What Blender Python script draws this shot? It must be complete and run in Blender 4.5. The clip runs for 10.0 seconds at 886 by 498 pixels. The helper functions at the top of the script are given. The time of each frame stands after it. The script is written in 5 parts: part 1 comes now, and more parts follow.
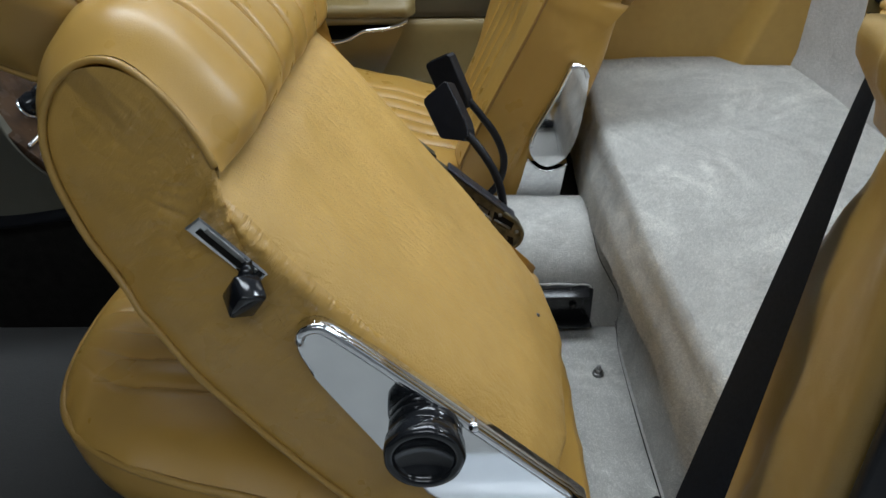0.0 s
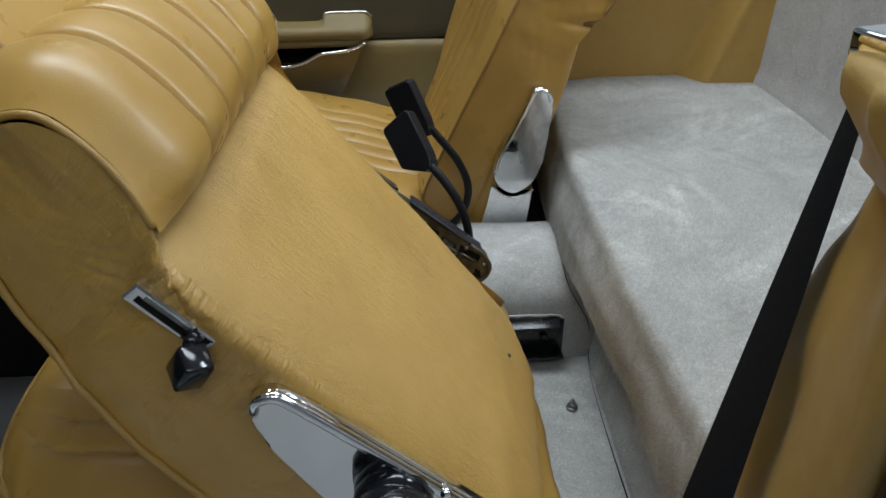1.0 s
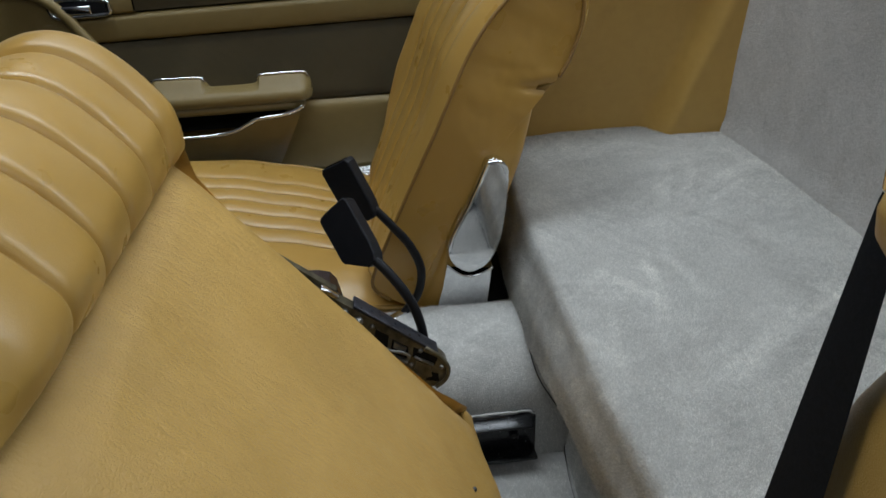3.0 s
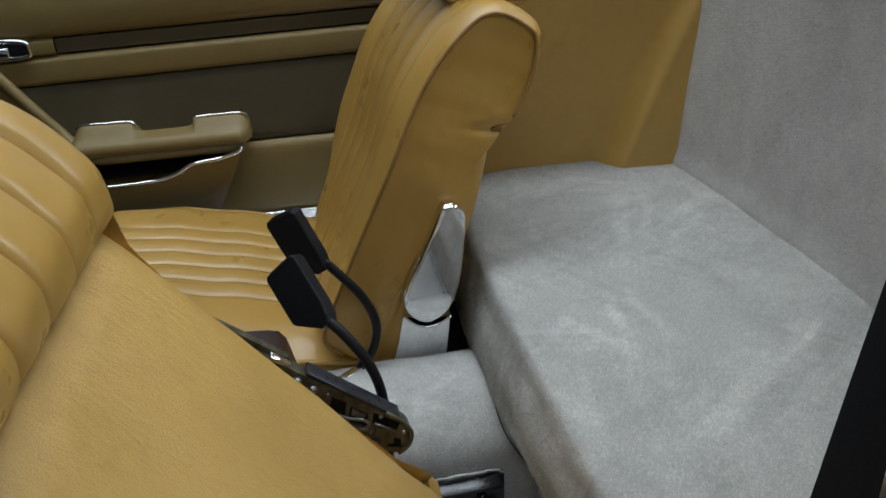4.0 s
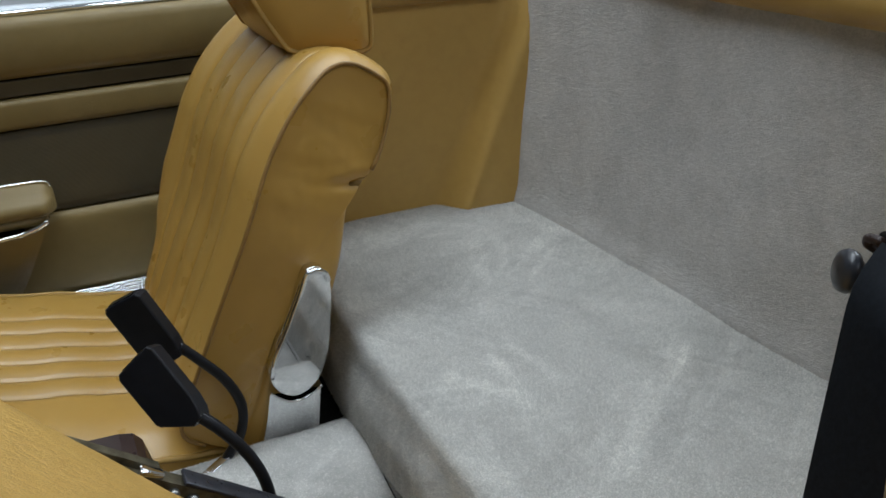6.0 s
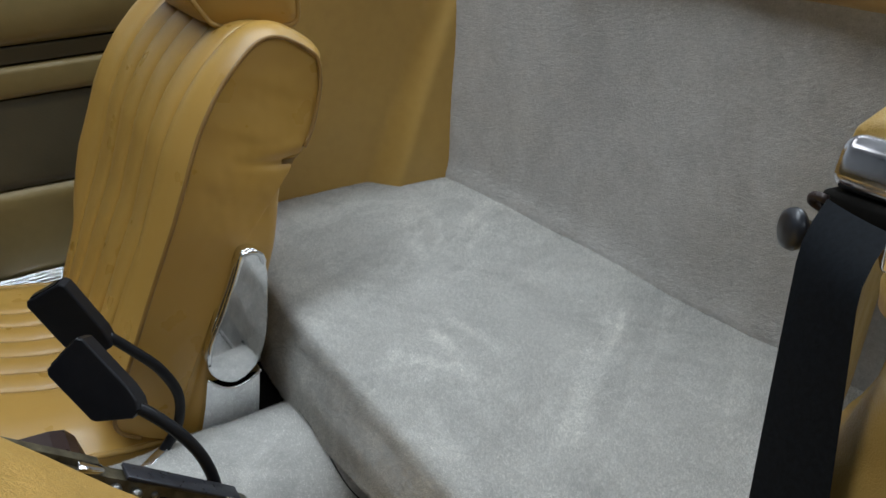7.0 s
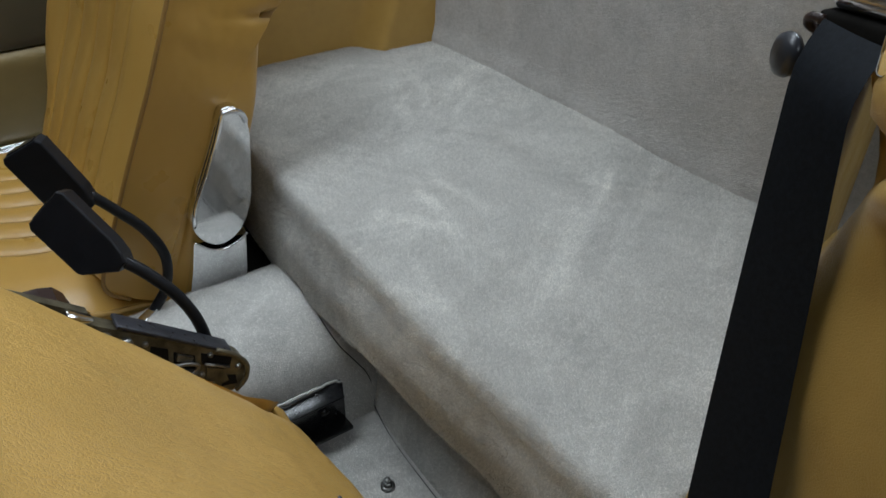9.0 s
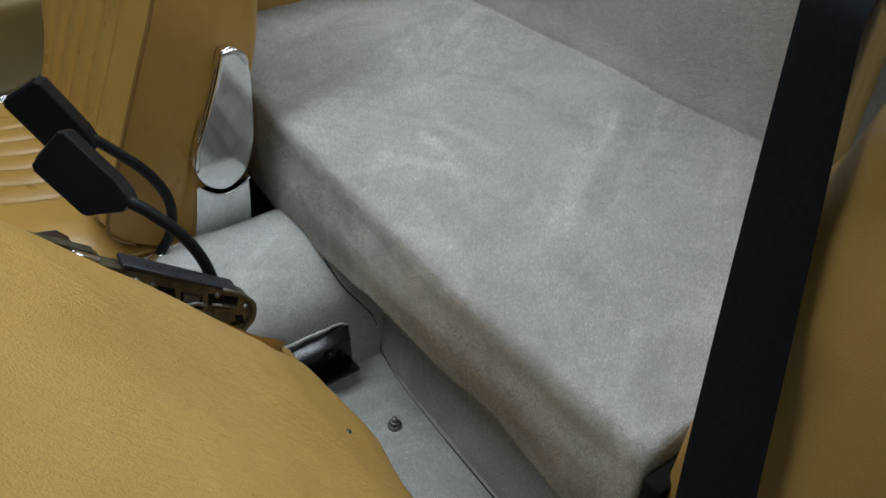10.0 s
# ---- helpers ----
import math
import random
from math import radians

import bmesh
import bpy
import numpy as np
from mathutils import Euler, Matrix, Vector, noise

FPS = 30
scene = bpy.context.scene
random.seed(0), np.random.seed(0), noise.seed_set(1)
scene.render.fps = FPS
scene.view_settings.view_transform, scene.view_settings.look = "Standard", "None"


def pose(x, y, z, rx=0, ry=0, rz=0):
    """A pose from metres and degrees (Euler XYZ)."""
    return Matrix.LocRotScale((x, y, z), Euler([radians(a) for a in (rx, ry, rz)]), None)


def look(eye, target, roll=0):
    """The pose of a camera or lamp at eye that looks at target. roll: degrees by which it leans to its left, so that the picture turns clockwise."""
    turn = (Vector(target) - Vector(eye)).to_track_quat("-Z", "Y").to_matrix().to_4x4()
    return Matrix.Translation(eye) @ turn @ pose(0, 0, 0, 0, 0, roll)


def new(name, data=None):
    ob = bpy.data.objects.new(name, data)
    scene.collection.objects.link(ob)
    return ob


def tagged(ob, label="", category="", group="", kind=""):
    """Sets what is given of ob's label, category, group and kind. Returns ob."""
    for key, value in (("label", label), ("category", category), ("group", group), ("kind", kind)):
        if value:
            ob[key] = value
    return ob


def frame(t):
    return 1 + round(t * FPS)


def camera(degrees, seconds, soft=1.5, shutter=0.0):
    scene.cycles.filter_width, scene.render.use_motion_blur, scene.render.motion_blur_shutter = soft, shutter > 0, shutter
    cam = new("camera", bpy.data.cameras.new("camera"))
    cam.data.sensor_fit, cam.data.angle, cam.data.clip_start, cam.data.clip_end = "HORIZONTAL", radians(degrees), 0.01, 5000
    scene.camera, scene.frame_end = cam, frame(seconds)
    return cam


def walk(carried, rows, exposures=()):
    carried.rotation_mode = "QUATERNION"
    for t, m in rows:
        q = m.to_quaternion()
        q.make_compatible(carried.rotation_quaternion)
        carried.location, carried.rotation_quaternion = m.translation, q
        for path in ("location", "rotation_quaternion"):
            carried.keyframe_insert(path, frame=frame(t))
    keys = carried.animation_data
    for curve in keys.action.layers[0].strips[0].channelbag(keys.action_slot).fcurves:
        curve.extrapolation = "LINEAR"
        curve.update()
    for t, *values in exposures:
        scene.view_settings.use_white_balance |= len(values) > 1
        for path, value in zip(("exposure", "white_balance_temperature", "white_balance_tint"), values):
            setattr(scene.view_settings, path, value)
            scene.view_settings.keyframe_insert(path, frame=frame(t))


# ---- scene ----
cam = camera(59.6, 10.0, shutter=0.3)
PATH = [
    (0, (0.021, -0.015, 1.118), (0.007, 1.663, 0.029), -0.8),
    (0.5, (0.02, 0.009, 1.119), (0.052, 1.694, 0.041), -0.6),
    (1, (0.023, 0.039, 1.122), (0.099, 1.73, 0.056), -0.8),
    (1.5, (0.029, 0.072, 1.123), (0.139, 1.768, 0.07), -1.1),
    (2, (0.042, 0.11, 1.128), (0.17, 1.811, 0.085), -1.7),
    (2.5, (0.055, 0.149, 1.132), (0.194, 1.858, 0.102), -2.1),
    (4, (0.049, 0.256, 1.137), (0.366, 1.981, 0.175), -2.3),
    (4.5, (0.029, 0.282, 1.137), (0.467, 1.996, 0.203), -1.5),
    (5, (0.013, 0.307, 1.141), (0.582, 1.994, 0.229), -1.1),
    (5.5, (0.002, 0.325, 1.14), (0.692, 1.976, 0.247), -1.0),
    (7, (-0.024, 0.353, 1.129), (0.945, 1.832, 0.194), 0.3),
    (7.5, (-0.027, 0.356, 1.123), (0.962, 1.783, 0.131), 0.4),
    (8, (-0.023, 0.354, 1.112), (0.945, 1.748, 0.054), 0.4),
    (8.5, (-0.025, 0.35, 1.104), (0.917, 1.711, -0.017), 0.6),
    (9, (-0.027, 0.342, 1.096), (0.882, 1.677, -0.084), 0.5),
    (9.5, (-0.03, 0.338, 1.091), (0.856, 1.644, -0.138), 0.4),
    (10, (-0.036, 0.335, 1.08), (0.833, 1.617, -0.186), -0.1),
]
walk(cam, [(t, look(eye, target, roll)) for t, eye, target, roll in PATH],
     [(0.0, -0.40), (1.0, -0.54), (2.0, -0.76), (2.5, -0.86), (4.0, -0.81), (5.0, -0.75), (7.0, -0.65), (8.0, -0.68), (9.0, -0.74), (10.0, -0.78)])

# ---- world and lights ----
world = bpy.data.worlds.new("garage_air")
world.use_nodes = True
scene.world = world
world.node_tree.nodes["Background"].inputs[0].default_value = (0.75, 0.85, 1.0, 1)
world.node_tree.nodes["Background"].inputs[1].default_value = 0.03
ROOM = (-4.2, 4.2, -3.2, 4.6, 3.1)          # x0, x1, y0, y1, height
LAMPS = [(x, y) for x in (-0.4, 0.9, 3.1) for y in (-1.4, 1.4, 3.2)]
LAMP_POWER = {(-0.4, -1.4): 16.0, (-0.4, 1.4): 38.0, (-0.4, 3.2): 6.0, (0.9, -1.4): 18.0, (0.9, 1.4): 34.0, (0.9, 3.2): 2.0, (3.1, -1.4): 13.0, (3.1, 1.4): 70.0, (3.1, 3.2): 4.0}


# ---- materials ----
def nodes_of(name):
    m = bpy.data.materials.new(name)
    m.use_nodes = True
    t = m.node_tree
    return m, t, t.nodes["Principled BSDF"]


def link(t, a, b):
    t.links.new(a, b)


def coords(t, scale=(1, 1, 1)):
    c = t.nodes.new("ShaderNodeTexCoord")
    mp = t.nodes.new("ShaderNodeMapping")
    mp.inputs["Scale"].default_value = scale
    link(t, c.outputs["Object"], mp.inputs["Vector"])
    return mp.outputs["Vector"]


def noise_tex(t, scale, detail=3.0, stretch=(1, 1, 1), rough=0.5):
    n = t.nodes.new("ShaderNodeTexNoise")
    n.inputs["Scale"].default_value = scale
    n.inputs["Detail"].default_value = detail
    n.inputs["Roughness"].default_value = rough
    link(t, coords(t, stretch), n.inputs["Vector"])
    return n.outputs["Fac"]


def ramp(t, fac, stops):
    r = t.nodes.new("ShaderNodeValToRGB")
    el = r.color_ramp.elements
    while len(el) < len(stops):
        el.new(0.5)
    for e, (p, c) in zip(el, stops):
        e.position = p
        e.color = (*c, 1)
    link(t, fac, r.inputs["Fac"])
    return r.outputs["Color"]


def mix(t, a, b, fac, mode="MIX"):
    n = t.nodes.new("ShaderNodeMix")
    n.data_type, n.blend_type = "RGBA", mode
    for sock, v in ((n.inputs[0], fac), (n.inputs[6], a), (n.inputs[7], b)):
        if hasattr(v, "node"):
            link(t, v, sock)
        else:
            sock.default_value = v if sock == n.inputs[0] else (*v, 1)
    return n.outputs[2]


def bump(t, height, strength, distance, after=None):
    b = t.nodes.new("ShaderNodeBump")
    b.inputs["Strength"].default_value = strength
    b.inputs["Distance"].default_value = distance
    link(t, height, b.inputs["Height"])
    if after is not None:
        link(t, after, b.inputs["Normal"])
    return b.outputs["Normal"]


def mul(c, k):
    return tuple(v * k for v in c)


def leather(name, colour, rough=0.4, grain=420.0, depth=0.0007, wrinkle=0.0015, wear=0.16, strength=0.38, coat=0.0, folds=None, spots=0.5):
    """Leather with grain, soft wrinkles and wear; folds = (origin, along, across, size) adds fine drawn wrinkles there."""
    m, t, p = nodes_of(name)
    big = ramp(t, noise_tex(t, 5.0, 4), [(0.3, mul(colour, 1 - wear)), (0.7, mul(colour, 1 + wear * 0.6))])
    fine = ramp(t, noise_tex(t, 60.0, 4), [(0.25, (0.94, 0.93, 0.90) if spots else (0.98, 0.975, 0.965)), (0.65, (1, 1, 1))])
    col = mix(t, big, fine, 1.0, "MULTIPLY")
    stain = ramp(t, noise_tex(t, 14.0, 5, rough=0.65), [(0.60, (1, 1, 1)), (0.80, (0.80, 0.77, 0.74))])
    col = mix(t, col, stain, spots, "MULTIPLY")
    v = t.nodes.new("ShaderNodeTexVoronoi")
    v.feature = "DISTANCE_TO_EDGE"
    v.inputs["Scale"].default_value = grain
    warp = t.nodes.new("ShaderNodeVectorMath")
    warp.operation = "MULTIPLY_ADD"
    nz = t.nodes.new("ShaderNodeTexNoise")
    nz.inputs["Scale"].default_value = 130.0
    nz.inputs["Detail"].default_value = 3
    link(t, coords(t), nz.inputs["Vector"])
    link(t, nz.outputs["Color"], warp.inputs[0])
    warp.inputs[1].default_value = (0.006, 0.006, 0.006)
    link(t, coords(t), warp.inputs[2])
    link(t, warp.outputs[0], v.inputs["Vector"])
    pits = ramp(t, v.outputs["Distance"], [(0.0, (0, 0, 0)), (0.22, (1, 1, 1))]) if strength > 0.1 else noise_tex(t, 240.0, 2)
    normal = bump(t, noise_tex(t, 30.0, 4 if wrinkle > 0.0009 else 1, rough=0.55), 0.35, wrinkle)
    if folds:
        o, along, across, size, fine_step, coarse_step, local = folds
        sub = t.nodes.new("ShaderNodeVectorMath")
        sub.operation = "SUBTRACT"
        link(t, coords(t), sub.inputs[0])
        sub.inputs[1].default_value = o
        comb = t.nodes.new("ShaderNodeCombineXYZ")
        us = []
        for axis, k, sock in ((along, fine_step, 0), (across, coarse_step, 1)):
            d = t.nodes.new("ShaderNodeVectorMath")
            d.operation = "DOT_PRODUCT"
            link(t, sub.outputs[0], d.inputs[0])
            d.inputs[1].default_value = axis
            us.append(d.outputs["Value"])
            s = t.nodes.new("ShaderNodeMath")
            s.operation = "MULTIPLY"
            link(t, d.outputs["Value"], s.inputs[0])
            s.inputs[1].default_value = k
            link(t, s.outputs[0], comb.inputs[sock])
        n = t.nodes.new("ShaderNodeTexNoise")
        n.inputs["Scale"].default_value = 1.0
        n.inputs["Detail"].default_value = 4
        n.inputs["Roughness"].default_value = 0.6
        n.inputs["Distortion"].default_value = 0.5
        link(t, comb.outputs[0], n.inputs["Vector"])
        where = t.nodes.new("ShaderNodeMapRange")
        for i, val in ((1, -0.12), (2, 0.24), (3, 0.0), (4, 1.0)):
            where.inputs[i].default_value = val
        link(t, us[0], where.inputs[0])
        band = ramp(t, where.outputs[0], [(0.0, (0.10,) * 3), (0.40, (1, 1, 1)), (1.0, (0.12,) * 3)])
        if not local:
            band = ramp(t, noise_tex(t, 7.0, 2), [(0.35, (0.15,) * 3), (0.65, (0.9,) * 3)])
        if local:
            edge = t.nodes.new("ShaderNodeMapRange")
            for i, val in ((1, 0.02), (2, 0.15), (3, 1.0), (4, 0.0)):
                edge.inputs[i].default_value = val
            link(t, us[1], edge.inputs[0])
            band = mix(t, (0, 0, 0), band, edge.outputs[0])
        lines = ramp(t, n.outputs["Fac"], [(0.36, (0, 0, 0)), (0.58, (1, 1, 1))])
        normal = bump(t, mix(t, (0.6, 0.6, 0.6), lines, band), 0.55, size, normal)
        col = mix(t, col, mix(t, (1, 1, 1), ramp(t, n.outputs["Fac"], [(0.30, (0.80, 0.76, 0.70)), (0.46, (1, 1, 1))]), band), 0.05 if local else 0.10, "MULTIPLY")
    link(t, col, p.inputs["Base Color"])
    link(t, bump(t, pits, strength, depth, normal), p.inputs["Normal"])
    rr = ramp(t, noise_tex(t, 22.0, 3), [(0.3, (rough - 0.07,) * 3), (0.7, (rough + 0.1,) * 3)])
    link(t, rr, p.inputs["Roughness"])
    p.inputs["Specular IOR Level"].default_value = 0.5
    p.inputs["Coat Weight"].default_value = coat
    p.inputs["Coat Roughness"].default_value = 0.28
    return m


def carpet(name, colour, spots=0.25, strokes=1.0, blotch=1.0, marks=(), nap=0.0, blades=False):
    """Short brushed pile: faint clouds, drawn strokes in several directions, tufts and fibres."""
    m, t, p = nodes_of(name)
    k = 0.07 * blotch
    col = ramp(t, noise_tex(t, 5.0, 4, rough=0.55), [(0.30, mul(colour, 1 - k)), (0.5, colour), (0.70, mul(colour, 1 + k * 0.7))])
    bend = t.nodes.new("ShaderNodeVectorMath")
    bend.operation = "MULTIPLY_ADD"
    nz = t.nodes.new("ShaderNodeTexNoise")
    nz.inputs["Scale"].default_value = 3.5
    link(t, coords(t), nz.inputs["Vector"])
    link(t, nz.outputs["Color"], bend.inputs[0])
    bend.inputs[1].default_value = (0.05, 0.05, 0.04)
    link(t, coords(t), bend.inputs[2])
    for i, (turn, across, lo, gain) in enumerate(((70, 62.0, 0.52, 1.10), (-35, 70.0, 0.54, 1.10), (20, 80.0, 0.55, 1.09), (110, 55.0, 0.54, 1.08), (52, 90.0, 0.55, 0.93), (-15, 75.0, 0.55, 0.93))):
        tn = t.nodes.new("ShaderNodeMapping")
        tn.inputs["Rotation"].default_value = (0.35, 0.2, radians(turn))
        tn.inputs["Location"].default_value = (3.1 * i, 1.7 * i, 0.9 * i)
        link(t, bend.outputs[0], tn.inputs["Vector"])
        mp = t.nodes.new("ShaderNodeMapping")
        mp.inputs["Scale"].default_value = (4.0, across * 0.7, 14.0)
        link(t, tn.outputs["Vector"], mp.inputs["Vector"])
        n = t.nodes.new("ShaderNodeTexNoise")
        n.inputs["Scale"].default_value = 1.0
        n.inputs["Detail"].default_value = 1.5
        link(t, mp.outputs["Vector"], n.inputs["Vector"])
        g = 1 + (gain - 1) * strokes * 1.5
        where = t.nodes.new("ShaderNodeTexNoise")
        where.inputs["Scale"].default_value = 4.5
        link(t, tn.outputs["Vector"], where.inputs["Vector"])
        mask = ramp(t, where.outputs["Fac"], [(0.44, (0, 0, 0)), (0.58, (1, 1, 1))])
        line = ramp(t, n.outputs["Fac"], [(lo - 0.03, (1, 1, 1)), (lo + 0.12, (g, g, g))])
        col = mix(t, col, mix(t, (1, 1, 1), line, mask), 1.0, "MULTIPLY")
    for cx, cy, turn, length, wide, gain in marks:
        tn = t.nodes.new("ShaderNodeMapping")
        tn.vector_type = "TEXTURE"
        tn.inputs["Location"].default_value = (cx + 0.025, cy + 0.025, 0)
        tn.inputs["Rotation"].default_value = (0, 0, radians(turn))
        link(t, bend.outputs[0], tn.inputs["Vector"])
        sep = t.nodes.new("ShaderNodeSeparateXYZ")
        link(t, tn.outputs["Vector"], sep.inputs[0])
        shape = None
        for sock, half, soft in ((0, length / 2, 0.03), (1, wide / 2, 0.006)):
            ab = t.nodes.new("ShaderNodeMath")
            ab.operation = "ABSOLUTE"
            link(t, sep.outputs[sock], ab.inputs[0])
            mr = t.nodes.new("ShaderNodeMapRange")
            mr.interpolation_type = "SMOOTHSTEP"
            for i, val in ((1, half - soft), (2, half + soft), (3, 1.0), (4, 0.0)):
                mr.inputs[i].default_value = val
            link(t, ab.outputs[0], mr.inputs[0])
            if shape is None:
                shape = mr.outputs[0]
            else:
                m2 = t.nodes.new("ShaderNodeMath")
                m2.operation = "MULTIPLY"
                link(t, shape, m2.inputs[0])
                link(t, mr.outputs[0], m2.inputs[1])
                shape = m2.outputs[0]
        brushed = ramp(t, noise_tex(t, 45.0, 2), [(0.30, (1, 1, 1)), (0.55, (gain, gain, gain))])
        col = mix(t, col, mix(t, (1, 1, 1), brushed, shape), 1.0, "MULTIPLY")
    fibre = ramp(t, noise_tex(t, 620.0, 3), [(0.32, (0.70, 0.69, 0.67)), (0.62, (1.0, 1.0, 1.0))])
    col = mix(t, col, fibre, 0.45, "MULTIPLY")
    tuft = ramp(t, noise_tex(t, 190.0, 4, rough=0.7), [(0.35, (0.87, 0.87, 0.86)), (0.65, (1.04, 1.04, 1.04))])
    col = mix(t, col, tuft, 0.8, "MULTIPLY")
    mottle = ramp(t, noise_tex(t, 19.0, 4, rough=0.6), [(0.35, (0.90, 0.90, 0.90)), (0.65, (1.06, 1.06, 1.06))])
    col = mix(t, col, mottle, min(1.0, 0.5 * blotch), "MULTIPLY")
    soil = ramp(t, noise_tex(t, 11.0, 6, rough=0.6), [(0.55, (1, 1, 1)), (0.78, (0.78, 0.75, 0.72))])
    col = mix(t, col, soil, spots, "MULTIPLY")
    if blades:
        both = t.nodes.new("ShaderNodeMixShader")
        for slot, kind_of in ((1, "ShaderNodeBsdfDiffuse"), (2, "ShaderNodeBsdfTranslucent")):
            lobe = t.nodes.new(kind_of)
            link(t, mix(t, col, (1.62, 1.62, 1.62), 1.0, "MULTIPLY"), lobe.inputs["Color"])
            link(t, lobe.outputs[0], both.inputs[slot])
        t.nodes.remove(p)
        link(t, both.outputs[0], t.nodes["Material Output"].inputs["Surface"])
        return m
    link(t, col, p.inputs["Base Color"])
    n1 = bump(t, noise_tex(t, 150.0, 5, rough=0.75), 0.45, 0.0022)
    n2 = bump(t, noise_tex(t, 620.0, 3), 0.7, 0.0015, n1)
    if nap:
        drawn = noise_tex(t, 1.0, 4, (80.0, 95.0, 200.0), 0.65)
        n2 = bump(t, drawn, 0.8, nap, n2)
        streak = ramp(t, drawn, [(0.35, (0.90, 0.90, 0.90)), (0.65, (1.06, 1.06, 1.06))])
        link(t, mix(t, col, streak, 0.7, "MULTIPLY"), p.inputs["Base Color"])
    link(t, n2, p.inputs["Normal"])
    p.inputs["Roughness"].default_value = 0.95
    p.inputs["Specular IOR Level"].default_value = 0.1
    p.inputs["Sheen Weight"].default_value = 0.25
    p.inputs["Sheen Roughness"].default_value = 0.6
    return m


def hard(name, colour, rough=0.4, metal=0.0, spread=0.12, scale=40.0, relief=0.0004, spec=0.5):
    m, t, p = nodes_of(name)
    c = ramp(t, noise_tex(t, scale, 4, rough=0.6), [(0.3, mul(colour, 1 - spread)), (0.7, mul(colour, 1 + spread))])
    link(t, c, p.inputs["Base Color"])
    r = ramp(t, noise_tex(t, scale * 2.3, 4), [(0.3, (max(rough - 0.04, 0.02),) * 3), (0.72, (rough + 0.06,) * 3)])
    link(t, r, p.inputs["Roughness"])
    p.inputs["Metallic"].default_value = metal
    p.inputs["Specular IOR Level"].default_value = spec
    link(t, bump(t, noise_tex(t, scale * 6, 3), 0.2, relief), p.inputs["Normal"])
    return m


def ribbed(name, colour, pitch, axis, rough=0.55, spec=0.35):
    m, t, p = nodes_of(name)
    w = t.nodes.new("ShaderNodeTexWave")
    w.bands_direction = axis
    w.inputs["Scale"].default_value = 0.314 / pitch
    w.inputs["Distortion"].default_value = 0.15
    link(t, coords(t), w.inputs["Vector"])
    c = ramp(t, noise_tex(t, 9.0, 4), [(0.3, mul(colour, 0.85)), (0.7, mul(colour, 1.12))])
    link(t, mix(t, c, ramp(t, w.outputs["Fac"], [(0.1, (0.7, 0.7, 0.68)), (0.6, (1, 1, 1))]), 1.0, "MULTIPLY"), p.inputs["Base Color"])
    link(t, bump(t, w.outputs["Fac"], 0.25, 0.0005), p.inputs["Normal"])
    p.inputs["Roughness"].default_value = rough
    p.inputs["Specular IOR Level"].default_value = spec
    return m


TAN = (0.445, 0.258, 0.058)
DRIVER_K, DRIVER_LEAN = (-0.146, 0.858), -40.9
LEAN_A = (-math.sin(radians(DRIVER_LEAN)), 0.0, -math.cos(radians(DRIVER_LEAN)))
LEAN_B = (-math.cos(radians(DRIVER_LEAN)), 0.0, math.sin(radians(DRIVER_LEAN)))
M_SEAT = leather("tan_leather", TAN, 0.33, 520.0, 0.0003, 0.0004, 0.08, 0.16, 0.16, None, 0.0)
M_SIDE = leather("tan_wrinkled_leather", TAN, 0.30, 480.0, 0.00025, 0.0010, 0.14, 0.38, 0.15, ((DRIVER_K[0], 0.46, DRIVER_K[1]), LEAN_A, LEAN_B, 0.0016, 190.0, 40.0, True))
M_BACK = leather("tan_grained_leather", (0.51, 0.308, 0.082), 0.42, 340.0, 0.0006, 0.0025, 0.10, 0.42, 0.0, ((0.0, 0.7, 0.6), (0.12, 0.98, 0.12), LEAN_A, 0.0014, 170.0, 60.0, False))
M_PIPE = leather("tan_piping_leather", (0.40, 0.236, 0.058), 0.38, 500.0, 0.0003, 0.0006)
M_EDGE = leather("brown_piping_leather", (0.27, 0.145, 0.036), 0.40, 500.0, 0.0003, 0.0006)
# brown that stands in for the shade down in the stitched grooves
M_SEAMSHADE = hard("brown_seam_shade", (0.29, 0.165, 0.046), 0.7, 0.0, 0.2, 200.0)
M_TRIM = leather("tan_trim_vinyl", (0.395, 0.245, 0.064), 0.42, 520.0, 0.0004, 0.0010, 0.08)
M_PANEL = leather("yellow_tan_trim_vinyl", (0.50, 0.315, 0.086), 0.42, 520.0, 0.0003, 0.0008, 0.06)
M_DOOR = leather("olive_tan_vinyl", (0.215, 0.152, 0.054), 0.40, 620.0, 0.0004, 0.0006, 0.08)
M_INSERT = ribbed("brown_ribbed_vinyl", (0.104, 0.084, 0.048), 0.0022, "Z")
M_CARPET = carpet("grey_wool_carpet", (0.494, 0.484, 0.460))
M_WALLCARPET = carpet("grey_wall_carpet", (0.505, 0.496, 0.485), 0.7, 0.3, 1.3, (), 0.0017)
BRUSHED = [(0.512, 0.857, -143, 0.282, 0.026, 1.195), (0.55, 0.849, -142, 0.222, 0.022, 0.85), (0.474, 0.864, -143, 0.176, 0.02, 1.12), (0.515, 1.26, -113, 0.146, 0.022, 1.15), (0.553, 1.256, -115, 0.108, 0.016, 1.15), (0.403, 0.983, -93, 0.116, 0.016, 1.24), (0.446, 1.002, -80, 0.108, 0.014, 1.21), (0.364, 0.989, -53, 0.106, 0.018, 1.15), (0.278, 1.002, -82, 0.086, 0.02, 1.12), (0.552, 1.058, -75, 0.105, 0.03, 0.895), (0.418, 1.147, -150, 0.152, 0.035, 0.91), (0.405, 0.828, -105, 0.086, 0.018, 1.12)]
